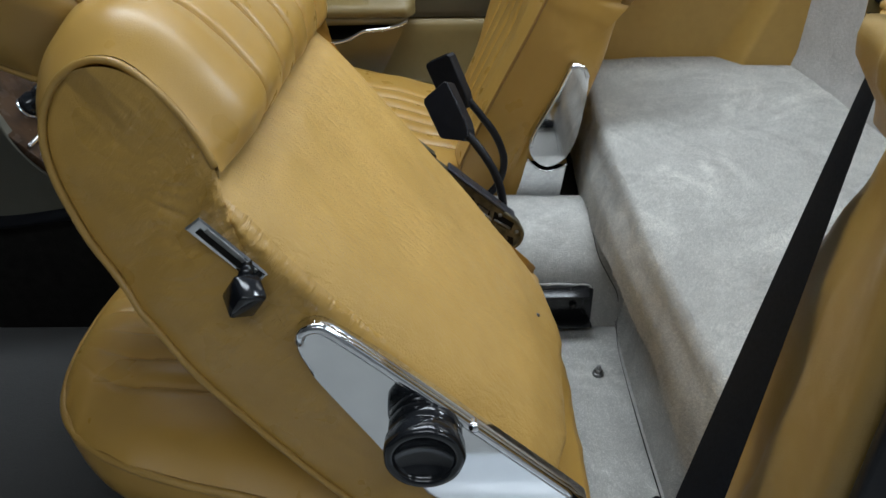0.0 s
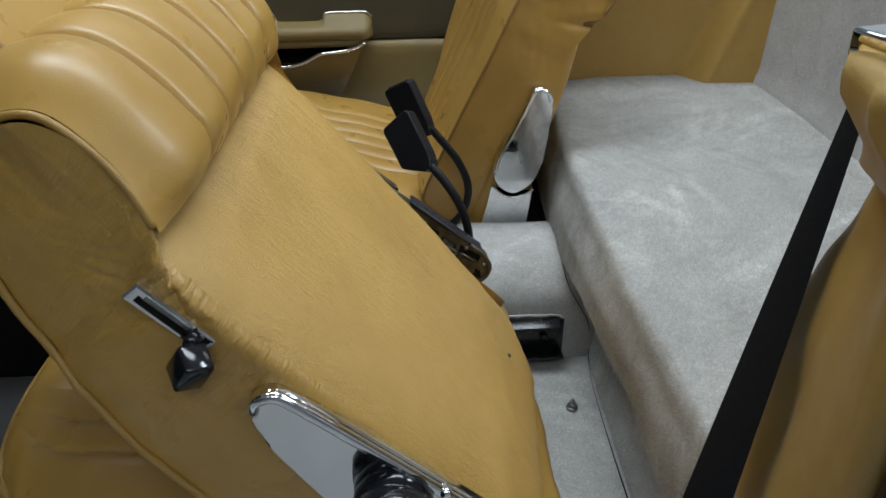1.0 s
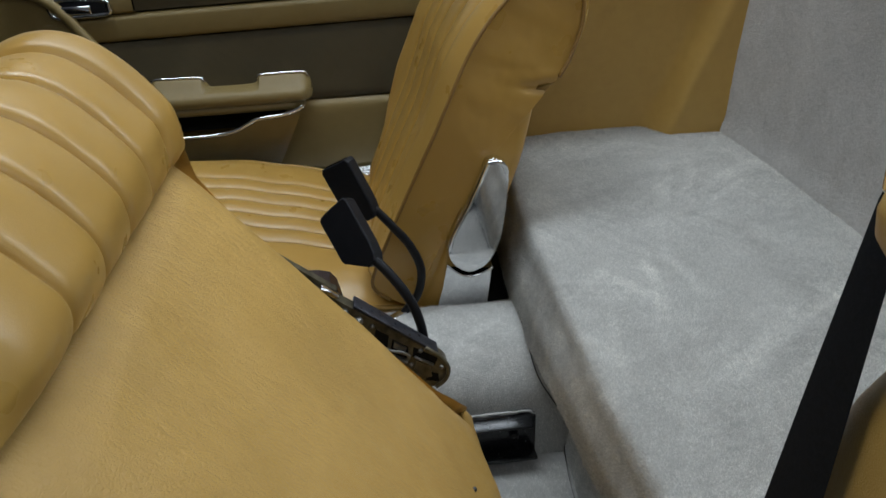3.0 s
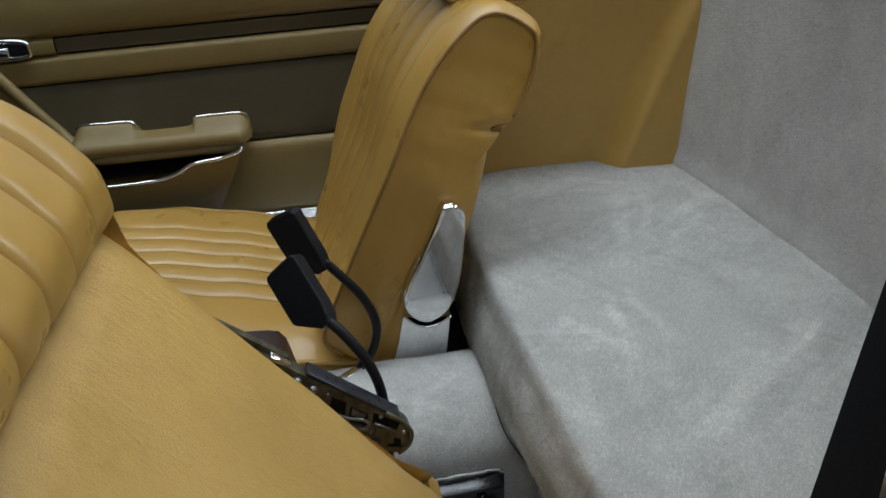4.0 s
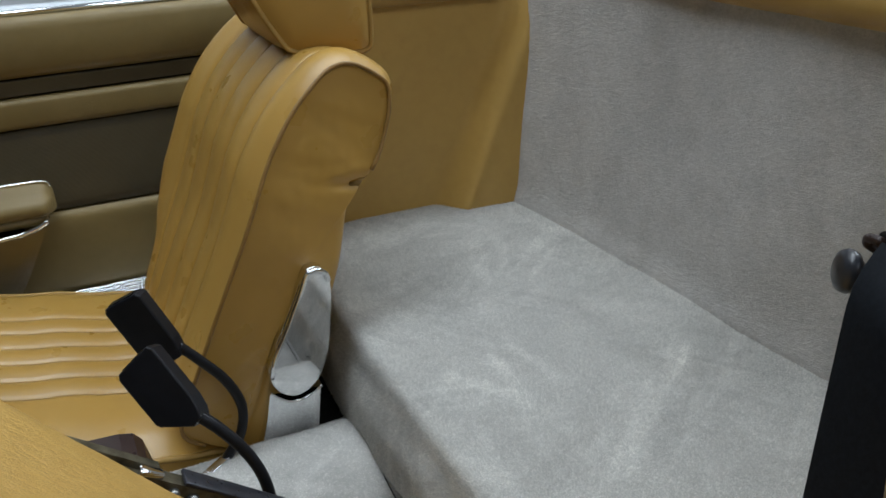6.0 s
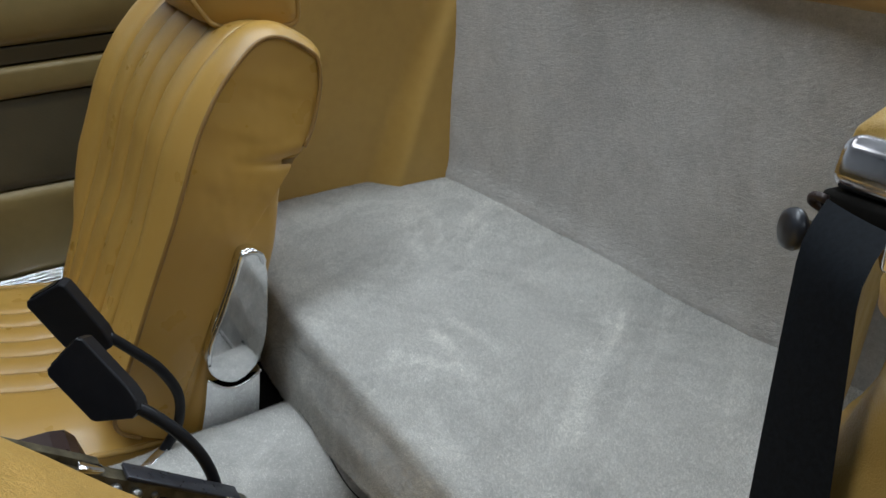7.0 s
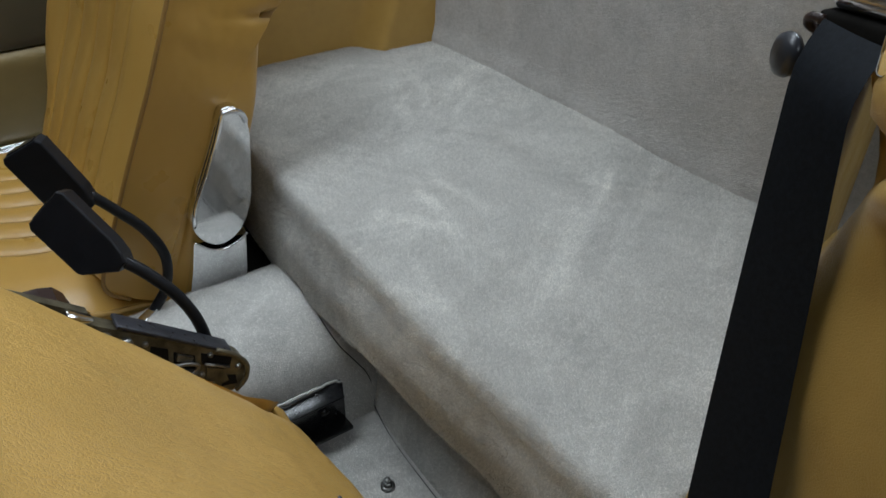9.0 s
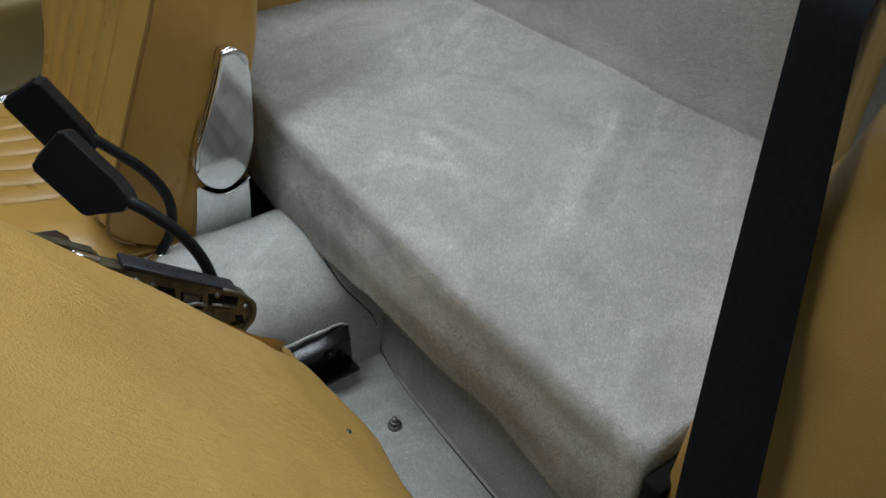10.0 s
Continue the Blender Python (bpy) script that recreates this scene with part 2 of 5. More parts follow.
# mat grey lowered to near black, with the footwell's shadow in the colour
M_MAT = carpet("shade_darkened_mat_carpet", (0.016, 0.0155, 0.0145), 0.3, 0.5, 1.5)
M_SHELF = carpet("grey_shelf_carpet", (0.494, 0.484, 0.460), 0.25, 0.8, 1.1, BRUSHED)
M_PILE = carpet("grey_shelf_pile", (0.494, 0.484, 0.460), 0.25, 0.8, 1.1, BRUSHED, 0.0, True)
M_FLOORPILE = carpet("grey_floor_pile", (0.494, 0.484, 0.460), 0.25, 1.0, 1.0, (), 0.0, True)
M_CHROME = hard("chrome", (0.80, 0.81, 0.82), 0.045, 1.0, 0.02, 30.0, 0.00002)
M_SATIN = hard("satin_chrome", (0.74, 0.73, 0.76), 0.16, 1.0, 0.04, 30.0, 0.00003)
M_STEEL = hard("oily_zinc_steel", (0.115, 0.100, 0.066), 0.36, 0.45, 0.6, 70.0, 0.001)
M_FLANGE = hard("dark_grey_steel", (0.045, 0.047, 0.058), 0.30, 0.5, 0.25, 70.0, 0.0006)
M_STEELGREY = hard("worn_grey_steel", (0.26, 0.26, 0.25), 0.35, 0.9, 0.35, 90.0, 0.0006)
M_BLACK = hard("black_plastic", (0.009, 0.0095, 0.012), 0.36, 0.0, 0.2, 60.0, 0.0004, 0.25)
M_GLOSS = hard("gloss_black_plastic", (0.008, 0.009, 0.011), 0.12, 0.0, 0.1, 20.0, 0.0001)
M_GUIDE = hard("satin_grey_black_plastic", (0.020, 0.022, 0.028), 0.30, 0.0, 0.1, 40.0, 0.0002)
M_PAINT = hard("black_bracket_paint", (0.012, 0.012, 0.013), 0.22, 0.0, 0.3, 80.0, 0.001)
# dark trim, also blocks and plates that stand in for shade in gaps
M_DARK = hard("dark_felt_and_cavity_shade", (0.010, 0.009, 0.008), 0.9, 0.0, 0.3, 60.0, 0.0004, 0.1)
M_WEB = hard("black_webbing", (0.0060, 0.0078, 0.0110), 0.65, 0.0, 0.3, 300.0, 0.0008, 0.12)
M_WOOD = hard("walnut_veneer", (0.040, 0.021, 0.010), 0.25, 0.0, 0.5, 25.0, 0.0004, 0.2)
M_AMBER = hard("brown_red_plastic", (0.034, 0.020, 0.018), 0.3, 0.0, 0.2, 40.0)
M_PAD = leather("grey_green_dash_vinyl", (0.10, 0.097, 0.075), 0.5, 520.0)
M_BODY = hard("white_body_paint", (0.62, 0.66, 0.70), 0.15, 0.0, 0.02, 8.0, 0.0001)
M_WALL = hard("white_garage_plaster", (0.66, 0.68, 0.70), 0.8, 0.0, 0.05, 3.0, 0.003)
# dark grey chosen for unseen walls, to cut the light they bounce
M_DIM = hard("bounce_cutting_dark_paint", (0.22, 0.225, 0.23), 0.8, 0.0, 0.1, 3.0, 0.003)
M_CEILING = hard("light_grey_ceiling_paint", (0.50, 0.50, 0.52), 0.8, 0.0, 0.05, 3.0, 0.003)
M_FLOOR = hard("grey_garage_concrete", (0.34, 0.34, 0.33), 0.5, 0.0, 0.15, 4.0, 0.002)


# ---- mesh helpers ----
def finish(bm, smooth=True):
    bmesh.ops.remove_doubles(bm, verts=bm.verts, dist=1e-6)
    bmesh.ops.recalc_face_normals(bm, faces=bm.faces)
    for f in bm.faces:
        f.smooth = smooth
    return bm


def mesh_of(name, bm, material):
    me = bpy.data.meshes.new(name)
    bm.to_mesh(me)
    bm.free()
    me.materials.append(material)
    return me


def part(name, bm, material, parent, label=""):
    ob = new(name, mesh_of(name, bm, material))
    ob.parent = parent
    return tagged(ob, label=label)


def solid(name, bm, material, label, category, kind="", group=""):
    return tagged(new(name, mesh_of(name, bm, material)), label, category, group, kind)


def empty(name, label, category, group="", kind=""):
    ob = new(name)
    ob.empty_display_size = 0.05
    return tagged(ob, label, category, group, kind)


def smoothed(points, n=8, closed=False):
    """Catmull-Rom curve through points."""
    P = [Vector(p) for p in points]
    out = []
    count = len(P) if closed else len(P) - 1
    for i in range(count):
        if closed:
            a, b, c, d = P[i - 1], P[i], P[(i + 1) % len(P)], P[(i + 2) % len(P)]
        else:
            b, c = P[i], P[i + 1]
            a = P[i - 1] if i else b * 2 - c
            d = P[i + 2] if i + 2 < len(P) else c * 2 - b
        for k in range(n):
            u = k / n
            out.append(0.5 * ((2 * b) + (c - a) * u + (2 * a - 5 * b + 4 * c - d) * u * u + (3 * b - a - 3 * c + d) * u ** 3))
    if not closed:
        out.append(P[-1])
    return out


def interp(x, table):
    if x <= table[0][0]:
        return table[0][1]
    for (x0, y0), (x1, y1) in zip(table, table[1:]):
        if x <= x1:
            u = (x - x0) / (x1 - x0)
            return y0 + (y1 - y0) * (u * u * (3 - 2 * u) * 0.5 + u * 0.5)
    return table[-1][1]


def grid(rows, close_u=False, close_v=False, bm=None):
    """Quads over rows of points."""
    bm = bm or bmesh.new()
    V = [[bm.verts.new(p) for p in r] for r in rows]
    nu, nv = len(V), len(V[0])
    for i in range(nu if close_u else nu - 1):
        for j in range(nv if close_v else nv - 1):
            a, b, c, d = V[i][j], V[(i + 1) % nu][j], V[(i + 1) % nu][(j + 1) % nv], V[i][(j + 1) % nv]
            try:
                bm.faces.new((a, b, c, d))
            except ValueError:
                pass
    return bm


def tube(points, radius, n=8, closed=False, bm=None, ends=True):
    bm = bm or bmesh.new()
    P = [Vector(p) for p in points]
    rad = radius if callable(radius) else (lambda u: radius)
    rings, side = [], None
    for i, p in enumerate(P):
        q = P[(i + 1) % len(P)] if (closed or i + 1 < len(P)) else p
        o = P[i - 1] if (closed or i) else p
        d = (q - o).normalized()
        if side is None:
            side = d.orthogonal().normalized()
        side = (side - d * side.dot(d)).normalized()
        up = d.cross(side)
        r = rad(i / max(1, len(P) - 1))
        rings.append([p + (side * math.cos(k * math.tau / n) + up * math.sin(k * math.tau / n)) * r for k in range(n)])
    grid(rings, closed, True, bm)
    if ends and not closed:
        bm.verts.ensure_lookup_table()
        for ring in (0, len(rings) - 1):
            vs = [v for v in bm.verts if any((v.co - c).length < 1e-7 for c in rings[ring])]
            if len(vs) >= 3:
                bmesh.ops.contextual_create(bm, geom=vs)
    return finish(bm)


def box(c, s, bevel=0.0, seg=2, m=None):
    b = bmesh.new()
    bmesh.ops.create_cube(b, size=1.0)
    for v in b.verts:
        v.co = Vector((v.co.x * s[0], v.co.y * s[1], v.co.z * s[2]))
    if bevel:
        bmesh.ops.bevel(b, geom=b.edges[:], offset=bevel, segments=seg, affect="EDGES", profile=0.5)
    for v in b.verts:
        v.co = (m @ v.co if m else v.co) + Vector(c)
    b.normal_update()
    for f in b.faces:
        f.smooth = bool(bevel)
    return b


def prism(outline, place, depth, bevel=0.0, seg=2):
    """A plate: the 2D outline, put in space by place(u, v, h), between heights 0 and depth, with its far rim bevelled."""
    b = bmesh.new()
    bot = [b.verts.new((u, v, 0)) for u, v in outline]
    f = b.faces.new(bot)
    ex = bmesh.ops.extrude_face_region(b, geom=[f])
    top = [g for g in ex["geom"] if isinstance(g, bmesh.types.BMVert)]
    for v in top:
        v.co.z = depth
    if bevel:
        te = [e for e in b.edges if all(abs(v.co.z - depth) < 1e-9 for v in e.verts)]
        bmesh.ops.bevel(b, geom=te, offset=bevel, segments=seg, affect="EDGES", profile=0.6)
    for v in b.verts:
        v.co = Vector(place(*v.co))
    bmesh.ops.recalc_face_normals(b, faces=b.faces)
    for f in b.faces:
        f.smooth = False
    return b


def lathe(profile, centre, axis, n=32):
    """Turned body: profile of (radius, height) along axis from centre."""
    ax = Vector(axis).normalized()
    s = ax.orthogonal().normalized()
    u = ax.cross(s)
    c = Vector(centre)
    rows = [[c + ax * h + (s * math.cos(k * math.tau / n) + u * math.sin(k * math.tau / n)) * max(r, 1e-5) for k in range(n)] for r, h in profile]
    return finish(grid(rows, False, True))


def dent(p, scale, size):
    return noise.noise(Vector(p) * scale) * size


def surface(rows):
    """Quads over rows of points, shaded smooth."""
    return finish(grid(rows))


def pile(rows, count, height, width, facing, parent, material, seed):
    """Short carpet fibres standing on the quads of rows, as one mesh of single blades."""
    rng = np.random.default_rng(seed)
    P = np.array([[tuple(p) for p in r] for r in rows])
    a, b, c, d = P[:-1, :-1].reshape(-1, 3), P[1:, :-1].reshape(-1, 3), P[1:, 1:].reshape(-1, 3), P[:-1, 1:].reshape(-1, 3)
    nrm = np.cross(b - a, d - a)
    area = np.linalg.norm(nrm, axis=1)
    nrm /= area[:, None] + 1e-12
    nrm *= np.sign(nrm @ np.array(facing))[:, None]
    q = rng.choice(len(a), count, p=area / area.sum())
    u, v = rng.random((count, 1)), rng.random((count, 1))
    base = (a[q] * (1 - u) + b[q] * u) * (1 - v) + (d[q] * (1 - u) + c[q] * u) * v
    n = nrm[q]
    side = np.cross(n, rng.normal(size=(count, 3)))
    side /= np.linalg.norm(side, axis=1)[:, None]
    lean = rng.normal(size=(count, 3)) * 0.9
    tip = base + (n + lean - n * (lean * n).sum(1)[:, None]) * height * rng.uniform(0.6, 1.15, (count, 1))
    w = width * rng.uniform(0.6, 1.2, (count, 1))
    flip = np.sign((np.cross(side, tip - base) * n).sum(1))[:, None]
    co = np.stack([base - side * w * flip - n * 0.0006, base + side * w * flip - n * 0.0006, tip], 1).reshape(-1, 3)
    me = bpy.data.meshes.new("pile")
    me.vertices.add(count * 3)
    me.loops.add(count * 3)
    me.polygons.add(count)
    me.vertices.foreach_set("co", co.ravel())
    me.loops.foreach_set("vertex_index", np.arange(count * 3))
    me.polygons.foreach_set("loop_start", np.arange(count) * 3)
    me.polygons.foreach_set("loop_total", np.full(count, 3))
    me.polygons.foreach_set("use_smooth", np.ones(count, dtype=bool))
    me.update()
    me.normals_split_custom_set_from_vertices(np.repeat(n + lean * 0.12, 3, axis=0))
    me.materials.append(material)
    ob = new("pile", me)
    ob.parent = parent
    return tagged(ob, kind="stuff")


# ---- garage ----
x0, x1, y0, y1, hh = ROOM
cx, cy = (x0 + x1) / 2, (y0 + y1) / 2
solid("ground", box((cx, cy, -0.05), (x1 - x0 + 0.4, y1 - y0 + 0.4, 0.1)), M_FLOOR, "grey sealed concrete garage floor", "floor", "structure")
solid("ceiling", box((cx, cy, hh + 0.05), (x1 - x0 + 0.4, y1 - y0 + 0.4, 0.1)), M_CEILING, "light grey garage ceiling", "ceiling", "structure")
solid("wall_north", box((cx, y1 + 0.1, hh / 2), (x1 - x0, 0.2, hh)), M_WALL, "white plastered garage wall beyond the car", "wall", "structure")
# south and west walls are unseen, kept dark to hold back bounced light
solid("wall_south", box((cx, y0 - 0.1, hh / 2), (x1 - x0, 0.2, hh)), M_DIM, "unseen dark grey garage wall that cuts bounced light", "wall", "structure")
solid("wall_east", box((x1 + 0.1, cy, hh / 2), (0.2, y1 - y0 + 0.4, hh)), M_WALL, "white plastered garage wall", "wall", "structure")
solid("wall_west", box((x0 - 0.1, cy, hh / 2), (0.2, y1 - y0 + 0.4, hh)), M_DIM, "unseen dark grey garage wall that cuts bounced light", "wall", "structure")
M_GLOW = bpy.data.materials.new("lamp_glow")
M_GLOW.use_nodes = True
M_GLOW.node_tree.nodes["Principled BSDF"].inputs["Emission Color"].default_value = (1, 0.98, 0.94, 1)
M_GLOW.node_tree.nodes["Principled BSDF"].inputs["Emission Strength"].default_value = 2.5
for lx, ly in LAMPS:
    lamp = empty("ceiling_light", "long white ceiling light with bright diffuser", "ceiling light", group="garage ceiling lights")
    part("frame", box((lx, ly, hh - 0.03), (1.3, 0.66, 0.06), 0.006), M_WALL, lamp)
    part("diffuser", box((lx, ly, hh - 0.067), (1.24, 0.60, 0.012), 0.003), M_GLOW, lamp)
    la = bpy.data.lights.new("ceiling_light_glow", "AREA")
    la.shape, la.size, la.size_y, la.energy, la.color = "RECTANGLE", 1.2, 0.58, LAMP_POWER[lx, ly], (0.862, 0.995, 1.115)
    lo = new("ceiling_light_glow", la)
    lo.matrix_world = pose(lx, ly, hh - 0.08)
    lo.parent = lamp

# ---- car floor, tunnel, rear shelf ----
FLOOR_Z = 0.335


def shelf_crest(y):
    return interp(y, [(0.45, 0.297), (0.56, 0.292), (0.64, 0.287), (0.71, 0.281), (0.80, 0.277), (0.90, 0.275), (1.0, 0.275), (1.1, 0.272), (1.23, 0.276), (1.5, 0.30)])


def shelf_lip(y):
    """Place and height of the lip's lower edge."""
    z = interp(y, [(0.5, 0.452), (0.55, 0.460), (0.64, 0.475), (0.70, 0.488), (0.77, 0.483), (0.82, 0.486), (0.90, 0.500), (0.95, 0.490), (1.03, 0.479), (1.12, 0.472), (1.5, 0.465)])
    x = interp(y, [(0.5, 0.276), (0.70, 0.270), (0.82, 0.260), (0.90, 0.249), (1.12, 0.246), (1.5, 0.265)])
    return x, z


def wall_base(y):
    return interp(y, [(0.5, 0.745), (0.66, 0.737), (0.77, 0.733), (0.81, 0.725), (0.94, 0.714), (1.07, 0.715), (1.22, 0.706), (1.43, 0.687), (1.6, 0.68)])


def floor_carpet():
    rows = []
    for i in range(60):
        x = -1.15 + i * (1.47 / 59)
        rows.append([(x, 0.36 + j * 0.02, FLOOR_Z + dent((x, j * 0.02, 0), 9, 0.004)) for j in range(32)])
    rows2 = []
    for i in range(60):
        x = -1.15 + i * (1.47 / 59)
        rows2.append([(x, 1.15 + j * 0.04, FLOOR_Z + dent((x, j * 0.04, 5), 9, 0.004)) for j in range(17)])
    bm = grid(rows)
    grid(rows2, bm=bm)
    return finish(bm)


cabin_floor = solid("floor", floor_carpet(), M_CARPET, "grey carpeted car floor behind the seats", "car carpet", "structure")
FOOTWELL = [[(x, y, FLOOR_Z + dent((x, y - 0.36, 0), 9, 0.004)) for y in [0.56 + 0.02 * j for j in range(20)]] for x in [-0.06 + 0.02 * i for i in range(18)]]
pile(FOOTWELL, 60000, 0.0022, 0.0004, (0, 0, 1), cabin_floor, M_FLOORPILE, 5)


def tunnel():
    prof = smoothed([(0.957, 0.33), (0.960, 0.36), (0.966, 0.40), (0.977, 0.44), (1.00, 0.466), (1.03, 0.479), (1.065, 0.484), (1.105, 0.482), (1.14, 0.474), (1.16, 0.45), (1.165, 0.40), (1.165, 0.33)], 4)
    rows = []
    for i in range(70):
        x = -1.15 + i * 1.45 / 69
        rows.append([(x, p.x + dent((x, p.x, p.y), 14, 0.003), p.y + dent((x, p.x, p.y + 3), 14, 0.003)) for p in prof])
    return rows


TUNNEL = tunnel()
tunnel_carpet = solid("tunnel", surface(TUNNEL), M_CARPET, "grey carpeted transmission tunnel between the seats", "tunnel carpet", "structure")
pile(TUNNEL[46:], 70000, 0.0022, 0.0004, (0, -0.6, 1), tunnel_carpet, M_FLOORPILE, 4)


def shelf():
    rows = []
    ys = [0.546 + k * (1.56 - 0.546) / 150 for k in range(151)]
    for y in ys:
        cxx, (xl, zl), xb = shelf_crest(y), shelf_lip(y), wall_base(y)
        pts = [(xb + 0.02, 0.597)]
        n = 34
        for k in range(n):
            u = k / (n - 1)
            pts.append((xb - u * (xb - cxx - 0.012), 0.597 - 0.009 * u * u))
        pts += [(cxx + 0.006, 0.5855), (cxx + 0.002, 0.582), (cxx - 0.001, 0.577), (cxx - 0.0035, 0.570)]
        x0, z0 = cxx - 0.0035, 0.570
        for k in range(1, 17):
            u = k / 16
            bow = 0.005 * math.sin(u * math.pi) ** 2
            pts.append((x0 + (xl - x0) * u - bow, z0 + (zl - z0) * u))
        pts += [(xl + 0.003, zl - 0.004), (xl + 0.012, zl - 0.003), (xl + 0.03, zl + 0.006)]
        row = []
        for px, pz in pts:
            d = dent((px, y, pz), 7, 0.004) + dent((px, y, pz), 40, 0.0012) + dent((px, y, pz), 130, 0.0006)
            row.append((px - (0.5 * d if px < cxx + 0.004 else 0), y, pz + d))
        rows.append(row)
    for k, (dz, dy) in enumerate(((0.004, 0.004), (0.014, 0.006), (0.05, 0.004))):
        rows.insert(0, [(x, y - dy / (k + 1), z - dz) for x, y, z in rows[0]])
    return rows


SHELF = shelf()
rear_shelf = solid("rear_shelf", surface(SHELF), M_SHELF, "light grey carpeted rear parcel shelf with brushed pile", "rear shelf", "structure")
pile(SHELF, 480000, 0.0024, 0.0004, (-0.75, 0, 1), rear_shelf, M_PILE, 3)
# solid dark block put in as the shade between shelf and pillar
solid("belt_gap", box((0.335, 0.528, 0.50), (0.10, 0.018, 0.14), 0.003), M_DARK, "dark block for the shade between shelf and door pillar", "cavity", "structure")


def riser():
    rows = []
    for k in range(60):
        y = 0.45 + k * 1.1 / 59
        rows.append([(0.283 + 0.056 * z / 6 + dent((y * 2, z, 1), 3, 0.003), y, 0.325 + z / 6 * 0.235) for z in range(7)])
    return rows


RISER = riser()
shelf_riser = solid("shelf_riser", surface(RISER), M_CARPET, "grey carpeted upright panel below the rear shelf", "carpet panel", "structure")
pile(RISER[5:30], 60000, 0.0020, 0.0004, (-1, 0, 0.2), shelf_riser, M_FLOORPILE, 6)


def back_wall():
    rows = []
    for k in range(80):
        y = 0.45 + k * 1.06 / 79
        row = []
        for j in range(40):
            z = 0.585 + j * 0.43 / 39
            x = wall_base(y) + 0.035 * (z - 0.597) + 0.006 * math.exp(-((z - 0.597) / 0.02) ** 2) * -1
            row.append((x + dent((y, z, 2), 6, 0.004) + dent((y, z, 2), 60, 0.0008), y, z))
        rows.append(row)
    return finish(grid(rows))


solid("wall_rear", back_wall(), M_WALLCARPET, "grey carpeted rear bulkhead of the cabin", "bulkhead", "structure")


def side_panel_far():
    """Front part set back, rear part standing forward of it past a fold that leans towards the rear."""
    rows = []
    for i in range(57):
        x = 0.33 + i * 0.37 / 56
        row = []
        for j in range(40):
            z = 0.58 + j * 0.375 / 39
            u = (z - 0.58) / 0.375
            fold = 0.568 + 0.36 * (z - 0.59)
            k = min(1.0, max(0.0, (x - fold) / 0.05 + 0.5))
            k = k * k * (3 - 2 * k)
            front = 1.496 - 0.018 * (x - 0.33) / 0.2 - 0.012 * u
            step = 0.042 - 0.012 * u + 0.06 * max(0.0, x - fold - 0.03) * u
            ridge = 0.004 * math.exp(-((x - fold - 0.018) / 0.012) ** 2) * (1 - u)
            row.append((x, front - step * k - ridge + dent((x, z, 4), 9, 0.003), z))
        rows.append(row)
    return finish(grid(rows))


far_panel = empty("rear_side_panel", "tan vinyl covered side panel beside the rear shelf", "side panel", kind="structure")
part("vinyl_cover", side_panel_far(), M_PANEL, far_panel)
part("welt", tube([(0.683 + 0.0035 * k, 1.421 + 0.0006 * k, 0.595 + k * 0.0189) for k in range(20)], 0.003, 6), M_DARK, far_panel, "dark edge welt")


def rail_along(points, w, h, taper=False):
    """A padded rail with a rounded top, swept along points in plan."""
    P = smoothed(points, 8)
    rows = []
    for i, p in enumerate(P):
        q, o = P[min(i + 1, len(P) - 1)], P[max(i - 1, 0)]
        d = (q - o)
        d.z = 0
        d.normalize()
        s = Vector((-d.y, d.x, 0))
        ring = []
        f = (0.45, 0.78, 0.92, 0.98)[i] if taper and i < 4 else 1.0
        for k in range(20):
            a = k / 20 * math.tau
            ca, sa = math.cos(a), math.sin(a)
            ring.append(p + s * (f * w / 2) * (abs(ca) ** 0.6) * (1 if ca > 0 else -1) + Vector((0, 0, 1)) * (f * h / 2) * (abs(sa) ** 0.7) * (1 if sa > 0 else -1) + Vector((0, 0, dent(p + s * ca, 20, 0.0015))))
        rows.append(ring)
    bm = grid(rows, False, True)
    for r in (rows[0], rows[-1]):
        bm.faces.new([bm.verts.new(v) for v in r])
    return finish(bm)


rim = empty("cabin_rim", "tan padded leather rim round the rear of the cabin", "trim rail", kind="structure")
part("far_rim", rail_along([(0.38, 1.50, 0.966), (0.5, 1.49, 0.968), (0.66, 1.47, 0.975)], 0.09, 0.05), M_TRIM, rim)
part("rear_rim", rail_along([(0.765, 1.5, 1.010), (0.760, 1.25, 1.012), (0.760, 1.0, 1.012), (0.768, 0.7, 1.012), (0.78, 0.5, 1.010)], 0.115, 0.055), M_TRIM, rim)
part("near_rim", rail_along([(0.414, 0.533, 0.971), (0.45, 0.539, 0.977), (0.6, 0.556, 0.994), (0.80, 0.566, 1.006)], 0.100, 0.040, True), M_TRIM, rim)


# ---- seats ----
COVER = smoothed([(0.41, 0.085), (0.385, 0.132), (0.34, 0.150), (0.25, 0.152), (0.16, 0.146), (0.08, 0.136), (-0.012, 0.124), (-0.06, 0.108), (-0.098, 0.083), (-0.117, 0.050), (-0.116, 0.018), (-0.100, -0.004), (-0.07, -0.012), (-0.03, -0.010), (0.0, -0.001)], 15)
COVER = [(q[0], q[1]) for q in COVER]
SQUARE_COVER = smoothed([(0.392, 0.085), (0.385, 0.118), (0.374, 0.144), (0.345, 0.153), (0.25, 0.149), (0.16, 0.142), (0.08, 0.135), (0.03, 0.131), (-0.012, 0.124), (-0.05, 0.112), (-0.084, 0.096), (-0.106, 0.081), (-0.118, 0.061), (-0.118, 0.040), (-0.1135, 0.019), (-0.108, 0.007), (-0.096, 0.0005), (-0.07, -0.005), (-0.03, -0.005), (0.0, 0.0015)], 11)
SQUARE_COVER = [(q[0], q[1]) for q in SQUARE_COVER]
